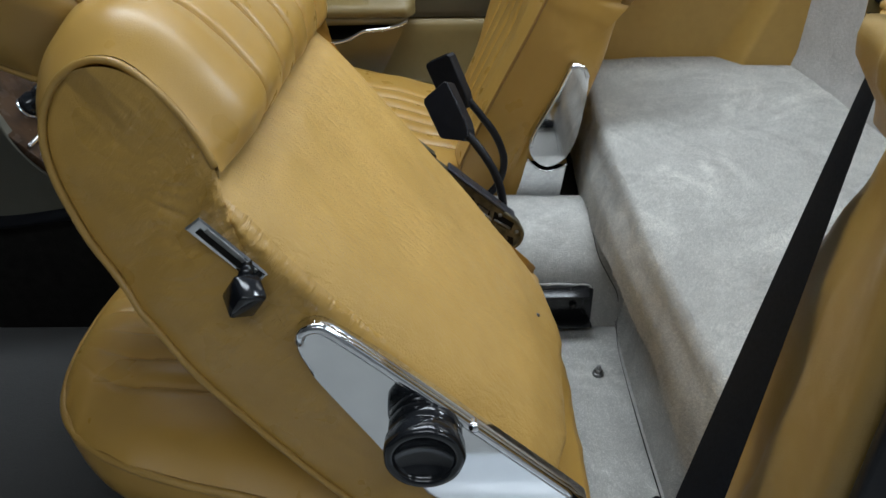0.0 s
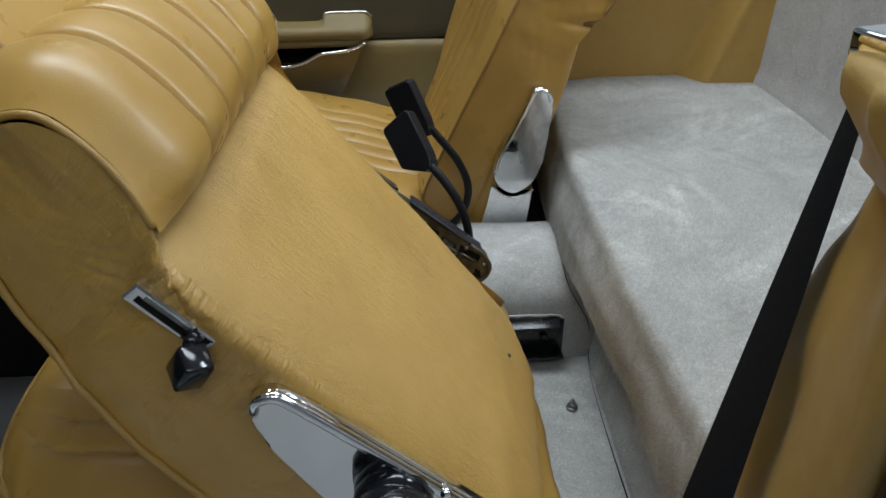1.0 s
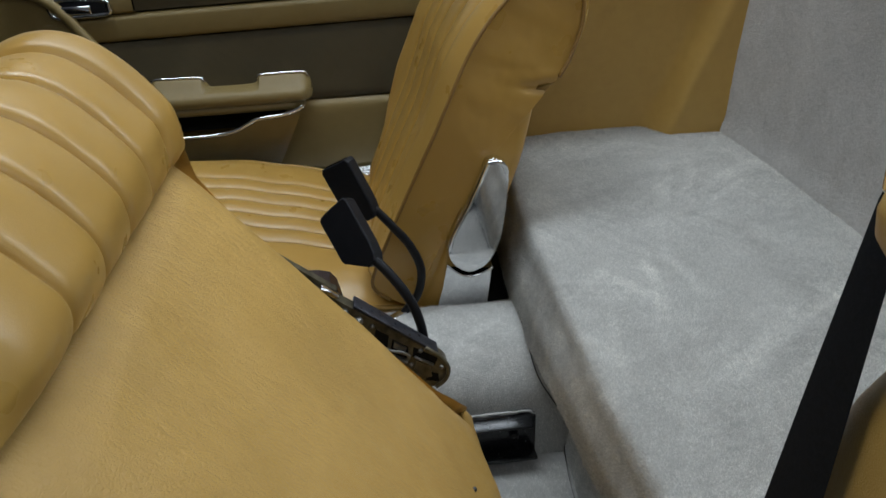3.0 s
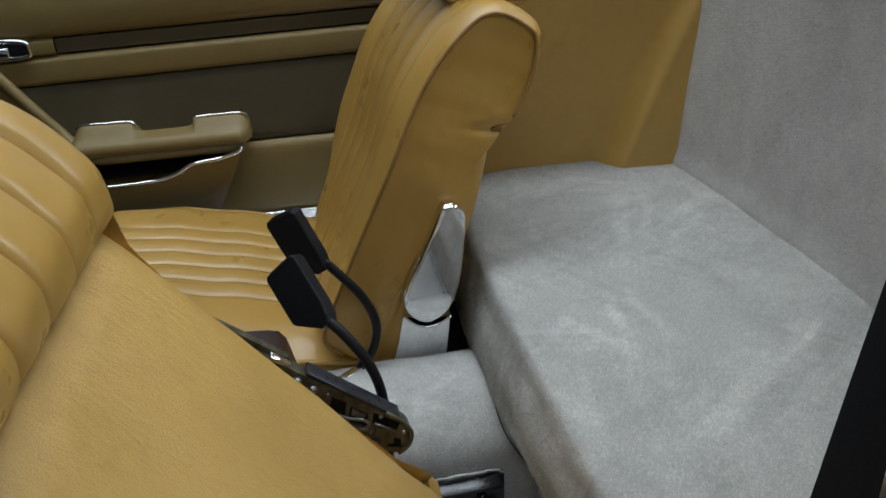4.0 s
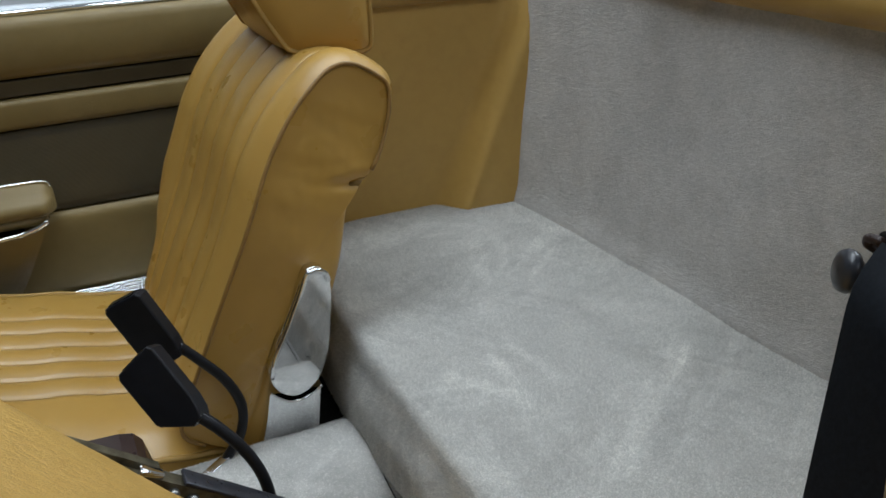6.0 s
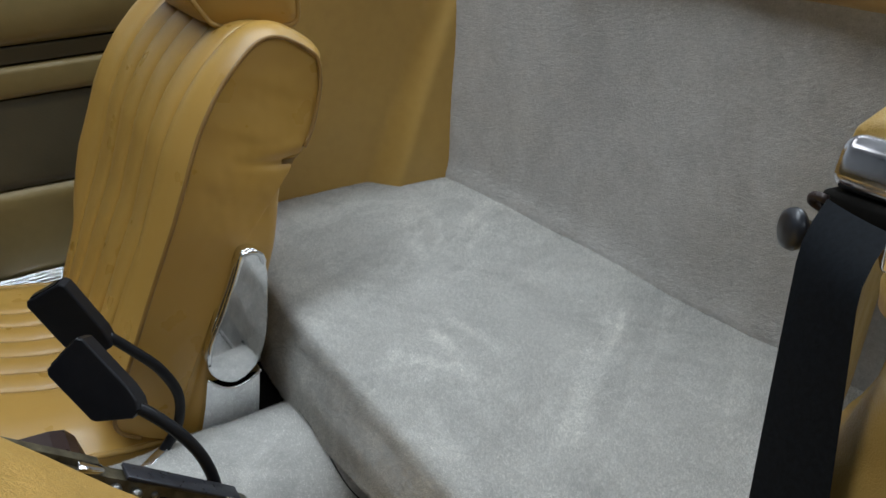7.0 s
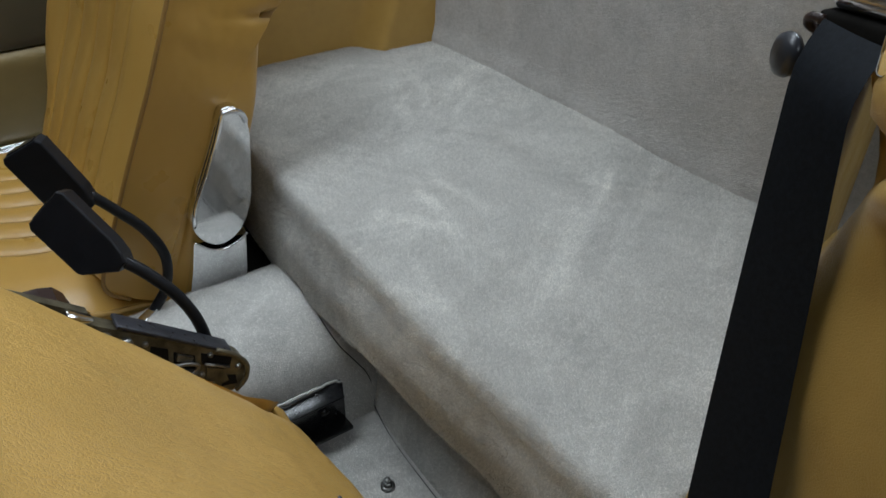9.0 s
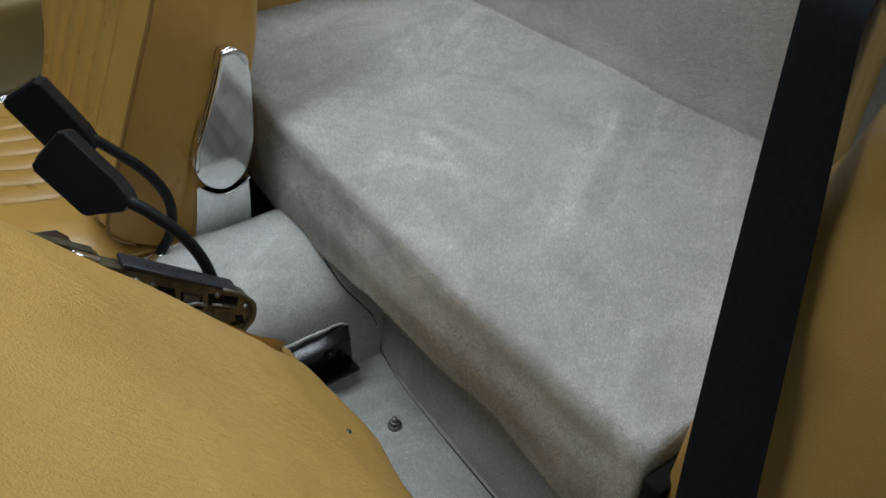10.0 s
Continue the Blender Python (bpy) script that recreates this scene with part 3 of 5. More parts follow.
SQUARE_RIM = [(0.010, 0.012), (0.03, 0.010), (0.07, 0.008), (0.15, 0.006), (0.25, 0.006), (0.34, 0.008), (0.385, 0.014), (0.402, 0.024), (0.403, 0.042), (0.398, 0.066)]
BACK = [(-0.03, 0.016), (-0.005, 0.010), (0.02, 0.006), (0.06, 0.005), (0.15, 0.003), (0.25, 0.003), (0.33, 0.005), (0.40, 0.007), (0.425, 0.010), (0.43, 0.018), (0.43, 0.026)]
RIM = [(0.008, 0.010), (0.018, 0.006), (0.030, 0.0045), (0.048, 0.005), (0.075, 0.007), (0.15, 0.008), (0.25, 0.008), (0.35, 0.008), (0.42, 0.010), (0.455, 0.014), (0.472, 0.026), (0.478, 0.045), (0.468, 0.068), (0.44, 0.08)]
HALF = [(-0.12, 0.203), (-0.06, 0.212), (0.0, 0.222), (0.04, 0.239), (0.10, 0.250), (0.30, 0.252), (0.48, 0.245)]
REAR = [(-0.03, 0.216), (0.0, 0.228), (0.012, 0.238), (0.03, 0.247), (0.06, 0.252), (0.12, 0.252), (0.30, 0.250), (0.48, 0.245)]
DRIVER_FAR = [(-0.12, 0.203), (-0.06, 0.210), (0.0, 0.215), (0.05, 0.209), (0.10, 0.197), (0.15, 0.187), (0.24, 0.174), (0.32, 0.162), (0.39, 0.157), (0.44, 0.172), (0.49, 0.208)]
PASSENGER_FAR = [(-0.12, 0.203), (-0.02, 0.220), (0.06, 0.230), (0.15, 0.224), (0.22, 0.198), (0.30, 0.165), (0.40, 0.14), (0.48, 0.15)]
PASSENGER_NEAR = [(-0.12, 0.206), (-0.06, 0.216), (0.0, 0.227), (0.06, 0.238), (0.12, 0.246), (0.30, 0.252), (0.48, 0.245)]
PANEL_END = [(-1.0, 0.425), (-0.9, 0.432), (-0.65, 0.452), (-0.1, 0.472), (0.1, 0.480), (0.3, 0.475), (0.5, 0.469), (0.8, 0.468), (1.0, 0.466)]
WRAP_END = [(-0.24, 0.522), (-0.125, 0.526), (0.03, 0.525), (0.083, 0.518), (0.13, 0.503), (0.199, 0.496), (0.214, 0.484)]
BACK_GROOVES = [-0.122, -0.054, 0.014, 0.082, 0.150]
SEAT_GROOVES = [-0.116, -0.072, -0.028, 0.016, 0.060, 0.104]


def half_width(a, table=HALF):
    return interp(a, table)


def pleat(w, grooves):
    """Depth of the sewn channels at w: negative in the seams, zero on the crests."""
    d = min(abs(w - g) for g in grooves)
    x = max(0.0, 1 - d / 0.034)
    return -0.0045 * x ** 2.2 - 0.0080 * x ** 11


def stations(grooves):
    """Places across the seat, close together at the seams."""
    near = [0.0, 0.0018, 0.0036, 0.0056, 0.008, 0.011, 0.015, 0.022]
    if grooves[1] - grooves[0] > 0.062:
        near += [0.030] if grooves[1] - grooves[0] < 0.07 else [0.030, 0.039]
    ws = sorted({round(g + sg * d, 5) for g in grooves for d in near for sg in (-1, 1)})
    edge = ws[-1]
    lo = [-0.25 + (0.25 - edge) * u for u in (0, 0.04, 0.1, 0.2, 0.33, 0.5, 0.7, 0.88)]
    return lo + ws + [-v for v in reversed(lo)]


def car_seat(name, K, lean, centre, label, far_table, end_slant, near_table, notch, side_material, cover, rim, grooves):
    """A seat with its backrest leaning by lean degrees (back positive) about the shoulder point K = (x, z)."""
    top = empty(name, label, "car seat", group="car seats")
    A = Vector((-math.sin(radians(lean)), 0, -math.cos(radians(lean))))
    B = Vector((-math.cos(radians(lean)), 0, math.sin(radians(lean))))
    O = Vector((K[0], centre, K[1]))

    def at(a, w, b):
        return O + A * a + B * b + Vector((0, w, 0))

    def tuck(a):
        """How far the rear face draws in below the shoulder seam."""
        return notch * math.exp(-((a - 0.01) / 0.08) ** 2)

    def pull(a, b):
        """How far the front draws back towards the far edge of the upright seat."""
        return 0.03 * min(1.0, max(0.0, (a - 0.15) / 0.15)) if not end_slant and b > 0.05 and a > 0.05 else 0.0

    n = len(cover)

    def outward(i):
        """Direction away from the padding at point i of the cover's outline."""
        a0, b0 = cover[max(i - 1, 0)]
        a1, b1 = cover[min(i + 1, n - 1)]
        t = Vector((a1 - a0, b1 - b0)).normalized()
        nrm = Vector((t.y, -t.x))
        return -nrm if nrm.dot(Vector((cover[i][0] - 0.15, cover[i][1] - 0.06))) < 0 else nrm

    def swell(i, u):
        """How far the roll of the tipped seat puffs out behind, fuller towards its far end."""
        a, b = cover[i]
        if not end_slant or a > 0.02 or b > 0.09:
            return 0.0
        f = min(1.0, max(0.0, (u + 1) / 0.45))
        k = min(1.0, (n - 1 - i) / 14.0)
        return 0.021 * f * f * (3 - 2 * f) * min(1.0, (0.09 - b) / 0.07) * math.sqrt(k * (2 - k))

    # pleated cover over front and top, down to the shoulder seam
    rows = []
    for i, (a, b) in enumerate(cover):
        nrm = outward(i)
        fade = min(1.0, (n - 1 - i) / 7.5)
        row = []
        Wl, Wh = half_width(a, near_table), half_width(a, far_table)
        for w0 in stations(grooves):
            W = Wl if w0 < 0 else Wh
            u = w0 / 0.25
            w = w0 if abs(w0) < 0.155 else math.copysign(0.155 + (abs(w0) - 0.155) * (W - 0.155) / 0.095, w0)
            e = abs(u)
            crown = 0.010 * (1 - e ** 6) + 0.008 * math.exp(-((abs(w) - 0.185) / 0.025) ** 2)
            front = 1.0 if a > 0.05 and b > 0.05 else 0.0
            off = crown * (0.35 + 0.65 * fade) + pleat(w0, grooves) * (1 - e ** 8) * (0.95 if notch else 1.0) * (0.40 + 0.60 * min(1.0, (n - 1 - i) / 24.0))
            off += swell(i, u)
            off -= 0.012 * front * (1 - e ** 3) * min(1, max(0, (a - 0.05) / 0.1))
            b_in = b - (pull(a, b) * u ** 2 if u > 0 else 0.0)
            q = at(a, w, b_in)
            off += (dent(q, 15, 0.0020) + dent(q, 45, 0.0008)) * (1 - e ** 4) * (0.15 if front or notch else 1.0)
            row.append(at(a + nrm.x * off + (0.012 + 0.012 * u) * (1 - fade), w, b_in + nrm.y * off))
        rows.append(row)
    ws = stations(grooves)
    backrest = part("backrest", finish(grid(rows)), M_SEAT, top, "pleated tan leather backrest cover")
    for g in grooves:
        j = min(range(len(ws)), key=lambda m: abs(ws[m] - g))
        # a brown tube along the groove draws the seam's shade as colour
        part("seam", tube([r[j] + (B * 0.0006 - A * 0.0004 if notch else Vector()) for r in rows[8:-10:2]], 0.0015, 6), M_SEAMSHADE, backrest, "stitched seam, a brown tube for its groove shade")
    # grained rear panel, its lower edge loose
    rows = []
    back = smoothed([(a, b, 0) for a, b in BACK], 8)
    for i, q in enumerate(back):
        row = []
        for k in range(81):
            u = 2 * k / 80 - 1
            e = abs(u)
            end = interp(u, PANEL_END) if end_slant else 0.392
            a = q.x if q.x <= 0 else q.x * end / 0.43
            W = half_width(a, (near_table if notch else REAR) if u < 0 else far_table) - (0.002 if u > 0 else 0.002 + 0.0105 * min(1.0, max(0.0, (a - 0.004) / 0.03)))
            bulge = -0.013 * (0.2 if notch else 1.0) * (1 - e ** 5) * min(1, max(0, a) / 0.05 + 0.1) + (0.010 if u > 0 else 0.006) * e ** 12
            bulge += end_slant * (0.012 * max(0, (a - 0.38) / 0.1) + 0.014 * max(0, u) ** 2 * max(0, (a - 0.3) / 0.18))
            p = at(a, W * u, q.y + bulge + tuck(a))
            row.append(p + B * (dent(p, 11, 0.005) * (1 - e ** 4) + dent(p, 45, 0.0012) * (1 - e ** 6)))
        rows.append(row)
    part("rear_panel", finish(grid(rows)), M_BACK, backrest, "grained tan leather rear panel")
    # sides
    ring = cover + [(q.x, q.y) for q in smoothed([(a, b, 0) for a, b in rim], 8)]
    for sgn in (-1, 1):
        table = near_table if sgn < 0 else far_table
        rows = []
        for k in range(91):
            s = 1 - k / 90
            row = []
            for q, (a, b) in enumerate(ring):
                b = b + (tuck(a) if q >= len(cover) else 0.0) - (pull(a, b) if sgn > 0 else 0.0)
                if sgn > 0 and q < n:
                    puff = outward(q) * swell(q, 1.0)
                    a, b = a + puff.x, b + puff.y
                ac, bc = 0.18 + (a - 0.18) * (0.12 + 0.88 * s), 0.068 + (b - 0.068) * s
                rear = max(0.0, min(1.0, (0.036 - bc) / 0.026)) if sgn < 0 and notch == 0 else 0.0
                w = half_width(ac, table) * (1 - rear) + half_width(ac, REAR) * rear + (0.003 + (0.0 if notch or sgn > 0 else 0.012 * math.exp(-((ac + 0.03) / 0.10) ** 2))) * math.sin(k / 90 * math.pi / 2) - 0.0005
                if sgn < 0 and q >= len(cover):
                    r = 0.013 * min(1.0, max(0.0, (a - 0.004) / 0.03)) * min(1.0, max(0.0, (0.455 - a) / 0.06))
                    d = (0.068 - b) * (1 - s)
                    if r > 0 and d < r:
                        w -= r * (1 - math.sqrt(max(0.0, 1 - (1 - d / r) ** 2)))
                if sgn > 0 and end_slant and q >= len(cover):
                    w -= 0.008
                if k < 7 and q < len(cover):
                    w += 0.0005 * (1 - k / 6)
                p = at(ac, sgn * w, bc)
                near_fold = math.exp(-((ac - 0.005) / 0.055) ** 2 - ((bc - 0.015) / 0.085) ** 2)
                sway = noise.noise(Vector((ac * 22, bc * 22, 1.7))) * 1.4
                fold_line = noise.noise(Vector((ac * 62 + bc * 34 + sway, bc * 9, 3.1 * sgn)))
                fine_line = noise.noise(Vector((ac * 150 + bc * 70 + sway, bc * 22, 5.0)))
                crease = (-0.0026 * math.exp(-(fold_line / 0.10) ** 2) - 0.0010 * math.exp(-(fine_line / 0.12) ** 2)) * near_fold
                crease += noise.noise(Vector((ac * 40, bc * 120, 7.0))) * 0.0016 * math.exp(-((ac + 0.09) / 0.03) ** 2)
                if notch:
                    line = ac - 0.012 - 0.25 * bc
                    crease = (-0.0045 * math.exp(-(line / 0.006) ** 2) + 0.0025 * math.exp(-((line + 0.016) / 0.010) ** 2)) * math.exp(-(max(0.0, bc) / 0.045) ** 2)
                p.y += sgn * ((dent(p, 22, 0.0008 if notch else 0.002) + dent(p, 70, 0.0005)) * (1 - s ** 6) + crease * (1 - s ** 10))
                row.append(p)
            rows.append(row)
        part("side_bolster", finish(grid(rows, False, True)), side_material if sgn < 0 else M_SEAT, backrest)
        line = []
        for i in range(10, n, 3):
            a, b = Vector(cover[i]) + outward(i) * swell(i, sgn)
            line.append(at(a - 0.002 * (a < 0), sgn * (half_width(a, table) + (0.0022 if end_slant else 0.0028)), b + 0.002 * (b > 0.06)))
        if sgn > 0 and not end_slant:
            line = line[len(line) // 2:]
        part("piping", tube(line, 0.0031 if end_slant else 0.0026, 10), M_PIPE if end_slant else M_EDGE, backrest)
    # wrapped foot of the backrest below the loose panel
    rows = []
    if end_slant:
        for k in range(25):
            w = -0.242 + 0.456 * k / 24
            ae = interp(w, WRAP_END)
            pts = [(0.40, 0.038), (0.44, 0.040), (ae * 0.5 + 0.22, 0.038), (ae - 0.016, 0.033), (ae - 0.005, 0.032), (ae, 0.036), (ae - 0.003, 0.046), (ae - 0.02, 0.064), (0.43, 0.08)]
            fold = dent((w, 0.3, 0.7), 30, 0.003)
            rows.append([at(a + fold * (j > 1), min(w, half_width(min(a, 0.49), far_table)), b + dent((w, a, b), 40, 0.003)) for j, (a, b) in enumerate(pts)])
        seam = [at(interp(u, PANEL_END) + 0.001, half_width(interp(u, PANEL_END), far_table if u > 0 else REAR) * u * 0.985, 0.026 + 0.004 * u) for u in [-0.9 + 1.9 * k / 30 for k in range(31)]]
        part("welt", tube(seam, 0.0021, 6), M_PIPE, backrest)
        part("snap_stud", lathe([(0.0, 0.0025), (0.0018, 0.002), (0.0028, 0.0005), (0.0028, -0.003)], at(0.415, 0.007, -0.002), -B, 12), M_FLANGE, backrest, "small dark snap stud")
    else:
        for a, b in rim[-5:]:
            rows.append([at(a, w, b + 0.003) for w in [-0.245 + 0.395 * k / 20 for k in range(21)]])
    part("lower_wrap", finish(grid(rows)), M_SEAT, backrest)
    # headrest
    head = tilted(HEAD, 19.0 if end_slant else 0.0)
    hr = part("headrest", headrest_mesh(at, head), M_SEAT, top, "tan leather headrest with piped edge")
    for sgn in (-1, 1):
        part("headrest_piping", tube([at(a, sgn * (head_half(b) + 0.0005), b) for a, b in head], 0.0034, 8, True), M_PIPE, hr)
        part("headrest_post", tube([at(-0.09, sgn * 0.06, 0.07), at(-0.16, sgn * 0.06, 0.075)], 0.007, 10), M_CHROME, hr, "chrome headrest post")
    # cushion
    cushion(top, centre, 0.02 if end_slant else 0.05, 0.06 if end_slant else 0.12, SEAT_GROOVES if end_slant else [-g for g in reversed(SEAT_GROOVES)])
    return top, at, backrest


HEAD = [(q.x, q.y) for q in smoothed([(-0.112, 0.112, 0), (-0.106, 0.098, 0), (-0.112, 0.076, 0), (-0.131, 0.026, 0), (-0.138, 0.015, 0), (-0.150, 0.014, 0), (-0.20, 0.034, 0), (-0.26, 0.062, 0), (-0.300, 0.088, 0), (-0.312, 0.115, 0), (-0.304, 0.148, 0), (-0.275, 0.180, 0), (-0.235, 0.193, 0), (-0.19, 0.184, 0), (-0.150, 0.156, 0)], 4, True)]


def tilted(outline, degrees):
    """The outline turned about its rear lower corner."""
    c, n = math.cos(radians(degrees)), math.sin(radians(degrees))
    return [(-0.138 + (a + 0.138) * c - (b - 0.015) * n, 0.015 + (a + 0.138) * n + (b - 0.015) * c) for a, b in outline]


def head_half(b):
    """Half the headrest's breadth, narrower towards its front."""
    return 0.143 - 0.42 * max(0.0, b - 0.03)


def headrest_mesh(at, outline):
    """A pillow: full across the middle, drawn in at the piped ends, with softly puffed end faces."""
    ca = sum(a for a, b in outline) / len(outline)
    cb = sum(b for a, b in outline) / len(outline)
    rows = []
    for k in range(-14, 15):
        u = k / 14
        f = 1.0 + 0.05 * (1 - abs(u) ** 4)
        rows.append([at(ca + (a - ca) * f, head_half(b) * u, cb + (b - cb) * f) for a, b in outline])
    bm = grid(rows, False, True)
    for sg in (-1, 1):
        prev = None
        for f, out in ((1.0, 0.0), (0.97, 0.001), (0.9, 0.006), (0.75, 0.011), (0.5, 0.014), (0.2, 0.015), (0.02, 0.015)):
            cur = [at(ca + (a - ca) * f, sg * (head_half(cb + (b - cb) * f) + out) + dent((a * f, b * f, sg), 30, 0.002), cb + (b - cb) * f) for a, b in outline]
            if prev:
                grid([prev, cur], False, True, bm)
            prev = cur
        bm.faces.new([bm.verts.new(v) for v in prev])
    return finish(bm)


SEATLINE = [(-0.46, 0.515), (-0.40, 0.530), (-0.30, 0.532), (-0.20, 0.520), (-0.10, 0.497), (0.0, 0.471), (0.06, 0.458), (0.14, 0.445)]


PLAN = [(-0.412, 0.055), (-0.400, 0.105), (-0.385, 0.137), (-0.36, 0.170), (-0.33, 0.192), (-0.29, 0.211), (-0.20, 0.231), (-0.10, 0.239), (0.0, 0.241), (0.13, 0.238)]


def fluting(w, grooves):
    """Depth of the narrow channels of a cushion at w."""
    d = min(abs(w - g) for g in grooves)
    return -0.0034 * math.exp(-(d / 0.011) ** 2) - 0.0026 * math.exp(-(d / 0.0042) ** 2)


def cushion(top, centre, plain, fade_in, grooves):
    xf, xr = -0.412, 0.13

    ends = [xr, 0.0, -0.10, -0.20, -0.29, -0.35, -0.388, -0.408]
    plan = smoothed([(x, -interp(x, PLAN), 0) for x in ends] + [(xf - 0.002, 0.0, 0)] + [(x, interp(x, PLAN), 0) for x in reversed(ends)], 8)
    # top face as rows between the two sides
    rows = []
    nx = 150
    for i in range(nx + 1):
        x = xf + (xr - xf) * (i / nx) ** 1.25
        half = interp(x, PLAN)
        c = 0.126 * min(1.0, half / 0.2)
        z = interp(x, SEATLINE)
        row = []
        for w0 in stations(grooves):
            w = w0 * c / 0.126 if abs(w0) < 0.126 else math.copysign(c + (abs(w0) - 0.126) * (half - c) / 0.124, w0)
            e = abs(w) / half
            f = min(1.0, (x - xf) / 0.05)
            crown = (0.024 * (1 - e ** 5) + 0.006 * math.exp(-((abs(w) - 0.19) / 0.03) ** 2)) * math.sqrt(max(0, f * (2 - f)))
            ple = fluting(w0, grooves) * (1 - e ** 10) * min(1, max(0, (x - xf - plain) / fade_in))
            p = Vector((x, centre + w, z + crown + ple))
            row.append(p + Vector((0, 0, dent(p, 12, 0.001) + dent(p, 60, 0.0003))))
        rows.append(row)
    cush = part("cushion", finish(grid(rows)), M_SEAT, top, "pleated tan leather seat cushion")
    ws = stations(grooves)
    for g in grooves:
        j = min(range(len(ws)), key=lambda m: abs(ws[m] - g))
        # brown tube in the cushion groove, in place of the seam's shade
        part("seam", tube([r[j] for r in rows[40::2]], 0.0009, 6), M_SEAMSHADE, cush, "stitched seam, a brown tube for its groove shade")
    path = [Vector((p.x, centre + p.y, interp(p.x, SEATLINE))) for p in plan]
    part("cushion_piping", tube(path, 0.0045, 8), M_PIPE, cush)
    rows = []
    for k in range(9):
        u = k / 8
        row = []
        for p in path:
            c = Vector((-0.1, centre, 0))
            d = Vector((p.x - c.x, p.y - c.y, 0)).normalized()
            q = p + d * (0.006 * math.sin(u * math.pi) - 0.05 * u * u) - Vector((0, 0, 0.13 * u))
            q += d * dent(q, 20, 0.003)
            row.append(q)
        rows.append(row)
    part("cushion_skirt", finish(grid(rows)), M_SEAT, cush)
    part("seat_rail", box((-0.12, centre - 0.17, 0.3625), (0.46, 0.03, 0.055), 0.004), M_PAINT, top, "black painted seat rail")
    part("seat_rail", box((-0.12, centre + 0.17, 0.3625), (0.46, 0.03, 0.055), 0.004), M_PAINT, top, "black painted seat rail")


DRIVER_C, PASSENGER_C = 0.712, 1.415
driver, d_at, d_back = car_seat("car_seat", DRIVER_K, DRIVER_LEAN, DRIVER_C, "tan leather car seat with its backrest tipped forward", DRIVER_FAR, 1, HALF, 0.0, M_SIDE, COVER, RIM, BACK_GROOVES)
passenger, p_at, p_back = car_seat("car_seat", (0.319, 0.795), 21.8, PASSENGER_C, "tan leather car seat with its backrest upright", PASSENGER_FAR, 0, PASSENGER_NEAR, 0.010, M_SEAT, SQUARE_COVER, SQUARE_RIM, [-g for g in reversed(BACK_GROOVES)])


# ---- hinge covers, lever, dial ----
def side_plate(outline, y, depth, out, bevel=0.003):
    """A plate on a seat's flank: outline in (x, z) at the depth y, standing out by depth towards -y (out = -1)."""
    return prism(outline, lambda u, v, h: (u, y + out * h, v), depth, bevel, 3)


def round_outline(points, n=6):
    return [(p.x, p.y) for p in smoothed([(a, b, 0) for a, b in points], n, True)]


def cover_plate(outline, y, depth, bevel=0.004):
    """A pressed flat cover standing out towards -y with a rounded rim."""
    bm = prism(outline, lambda u, v, h: (u, y - h, v), depth, bevel, 4)
    bm.normal_update()
    for f in bm.faces:
        f.smooth = len(f.verts) == 4 and abs(f.normal.y) < 0.995
    return bm


NEAR_OUT = round_outline([(-0.099, 0.733), (-0.094, 0.745), (-0.082, 0.749), (-0.068, 0.742), (-0.02, 0.698), (0.06, 0.622), (0.138, 0.547), (0.143, 0.536), (0.136, 0.527), (0.10, 0.524), (0.03, 0.534), (-0.004, 0.560), (-0.052, 0.636), (-0.092, 0.704)], 7)
near_cover = part("hinge_cover", cover_plate(NEAR_OUT, 0.466, 0.017), M_CHROME, d_back, "polished chrome hinge cover")
part("cover_rim", tube(smoothed([(-0.093, 0.462, 0.712), (-0.0955, 0.4535, 0.728), (-0.092, 0.4500, 0.741), (-0.082, 0.4495, 0.7455), (-0.070, 0.4495, 0.740), (-0.02, 0.4495, 0.6945), (0.06, 0.4495, 0.6185), (0.136, 0.4500, 0.545)], 6), 0.0048, 12), M_CHROME, near_cover)


def dial(c, y):
    """Stepped dial with finger lobes, turned about the y axis."""
    prof = [(0.0, -0.010, 0), (0.027, -0.010, 0), (0.029, 0.0, 0.0002), (0.0310, 0.004, 0.0003), (0.0310, 0.014, 0.0003), (0.0290, 0.0165, 0.0001), (0.0285, 0.019, 0.0), (0.0330, 0.022, 0.0004), (0.0335, 0.035, 0.0004), (0.0315, 0.0395, 0.0001), (0.0270, 0.0400, 0), (0.0250, 0.0375, 0), (0.0240, 0.0335, 0), (0.0, 0.0320, 0)]
    rows = []
    for r, h, lobe in prof:
        rows.append([(c[0] + (r + lobe * math.cos(9 * k * math.tau / 108)) * math.cos(k * math.tau / 108), y - h, c[1] + (r + lobe * math.cos(9 * k * math.tau / 108)) * math.sin(k * math.tau / 108)) for k in range(108)])
    return finish(grid(rows, False, True))


part("dial", dial((0.0, 0.638), 0.452), M_GLOSS, near_cover, "lobed glossy black backrest dial")
part("clip_screw", lathe([(0.0, 0.006), (0.004, 0.006), (0.005, 0.003), (0.005, -0.004)], (0.041, 0.449, 0.640), (0, -1, 0.3), 10), M_CHROME, near_cover)

SLOT = [(-0.1700, 0.8285), (-0.1570, 0.8385), (-0.1135, 0.7880), (-0.1245, 0.7770)]
HOLE = [(-0.1615, 0.8265), (-0.1575, 0.8295), (-0.1235, 0.7905), (-0.1275, 0.7865)]
lever = part("release_slot", side_plate(SLOT, 0.4720, 0.0125, -1, 0.0035), M_CHROME, d_back, "chrome framed release slot")
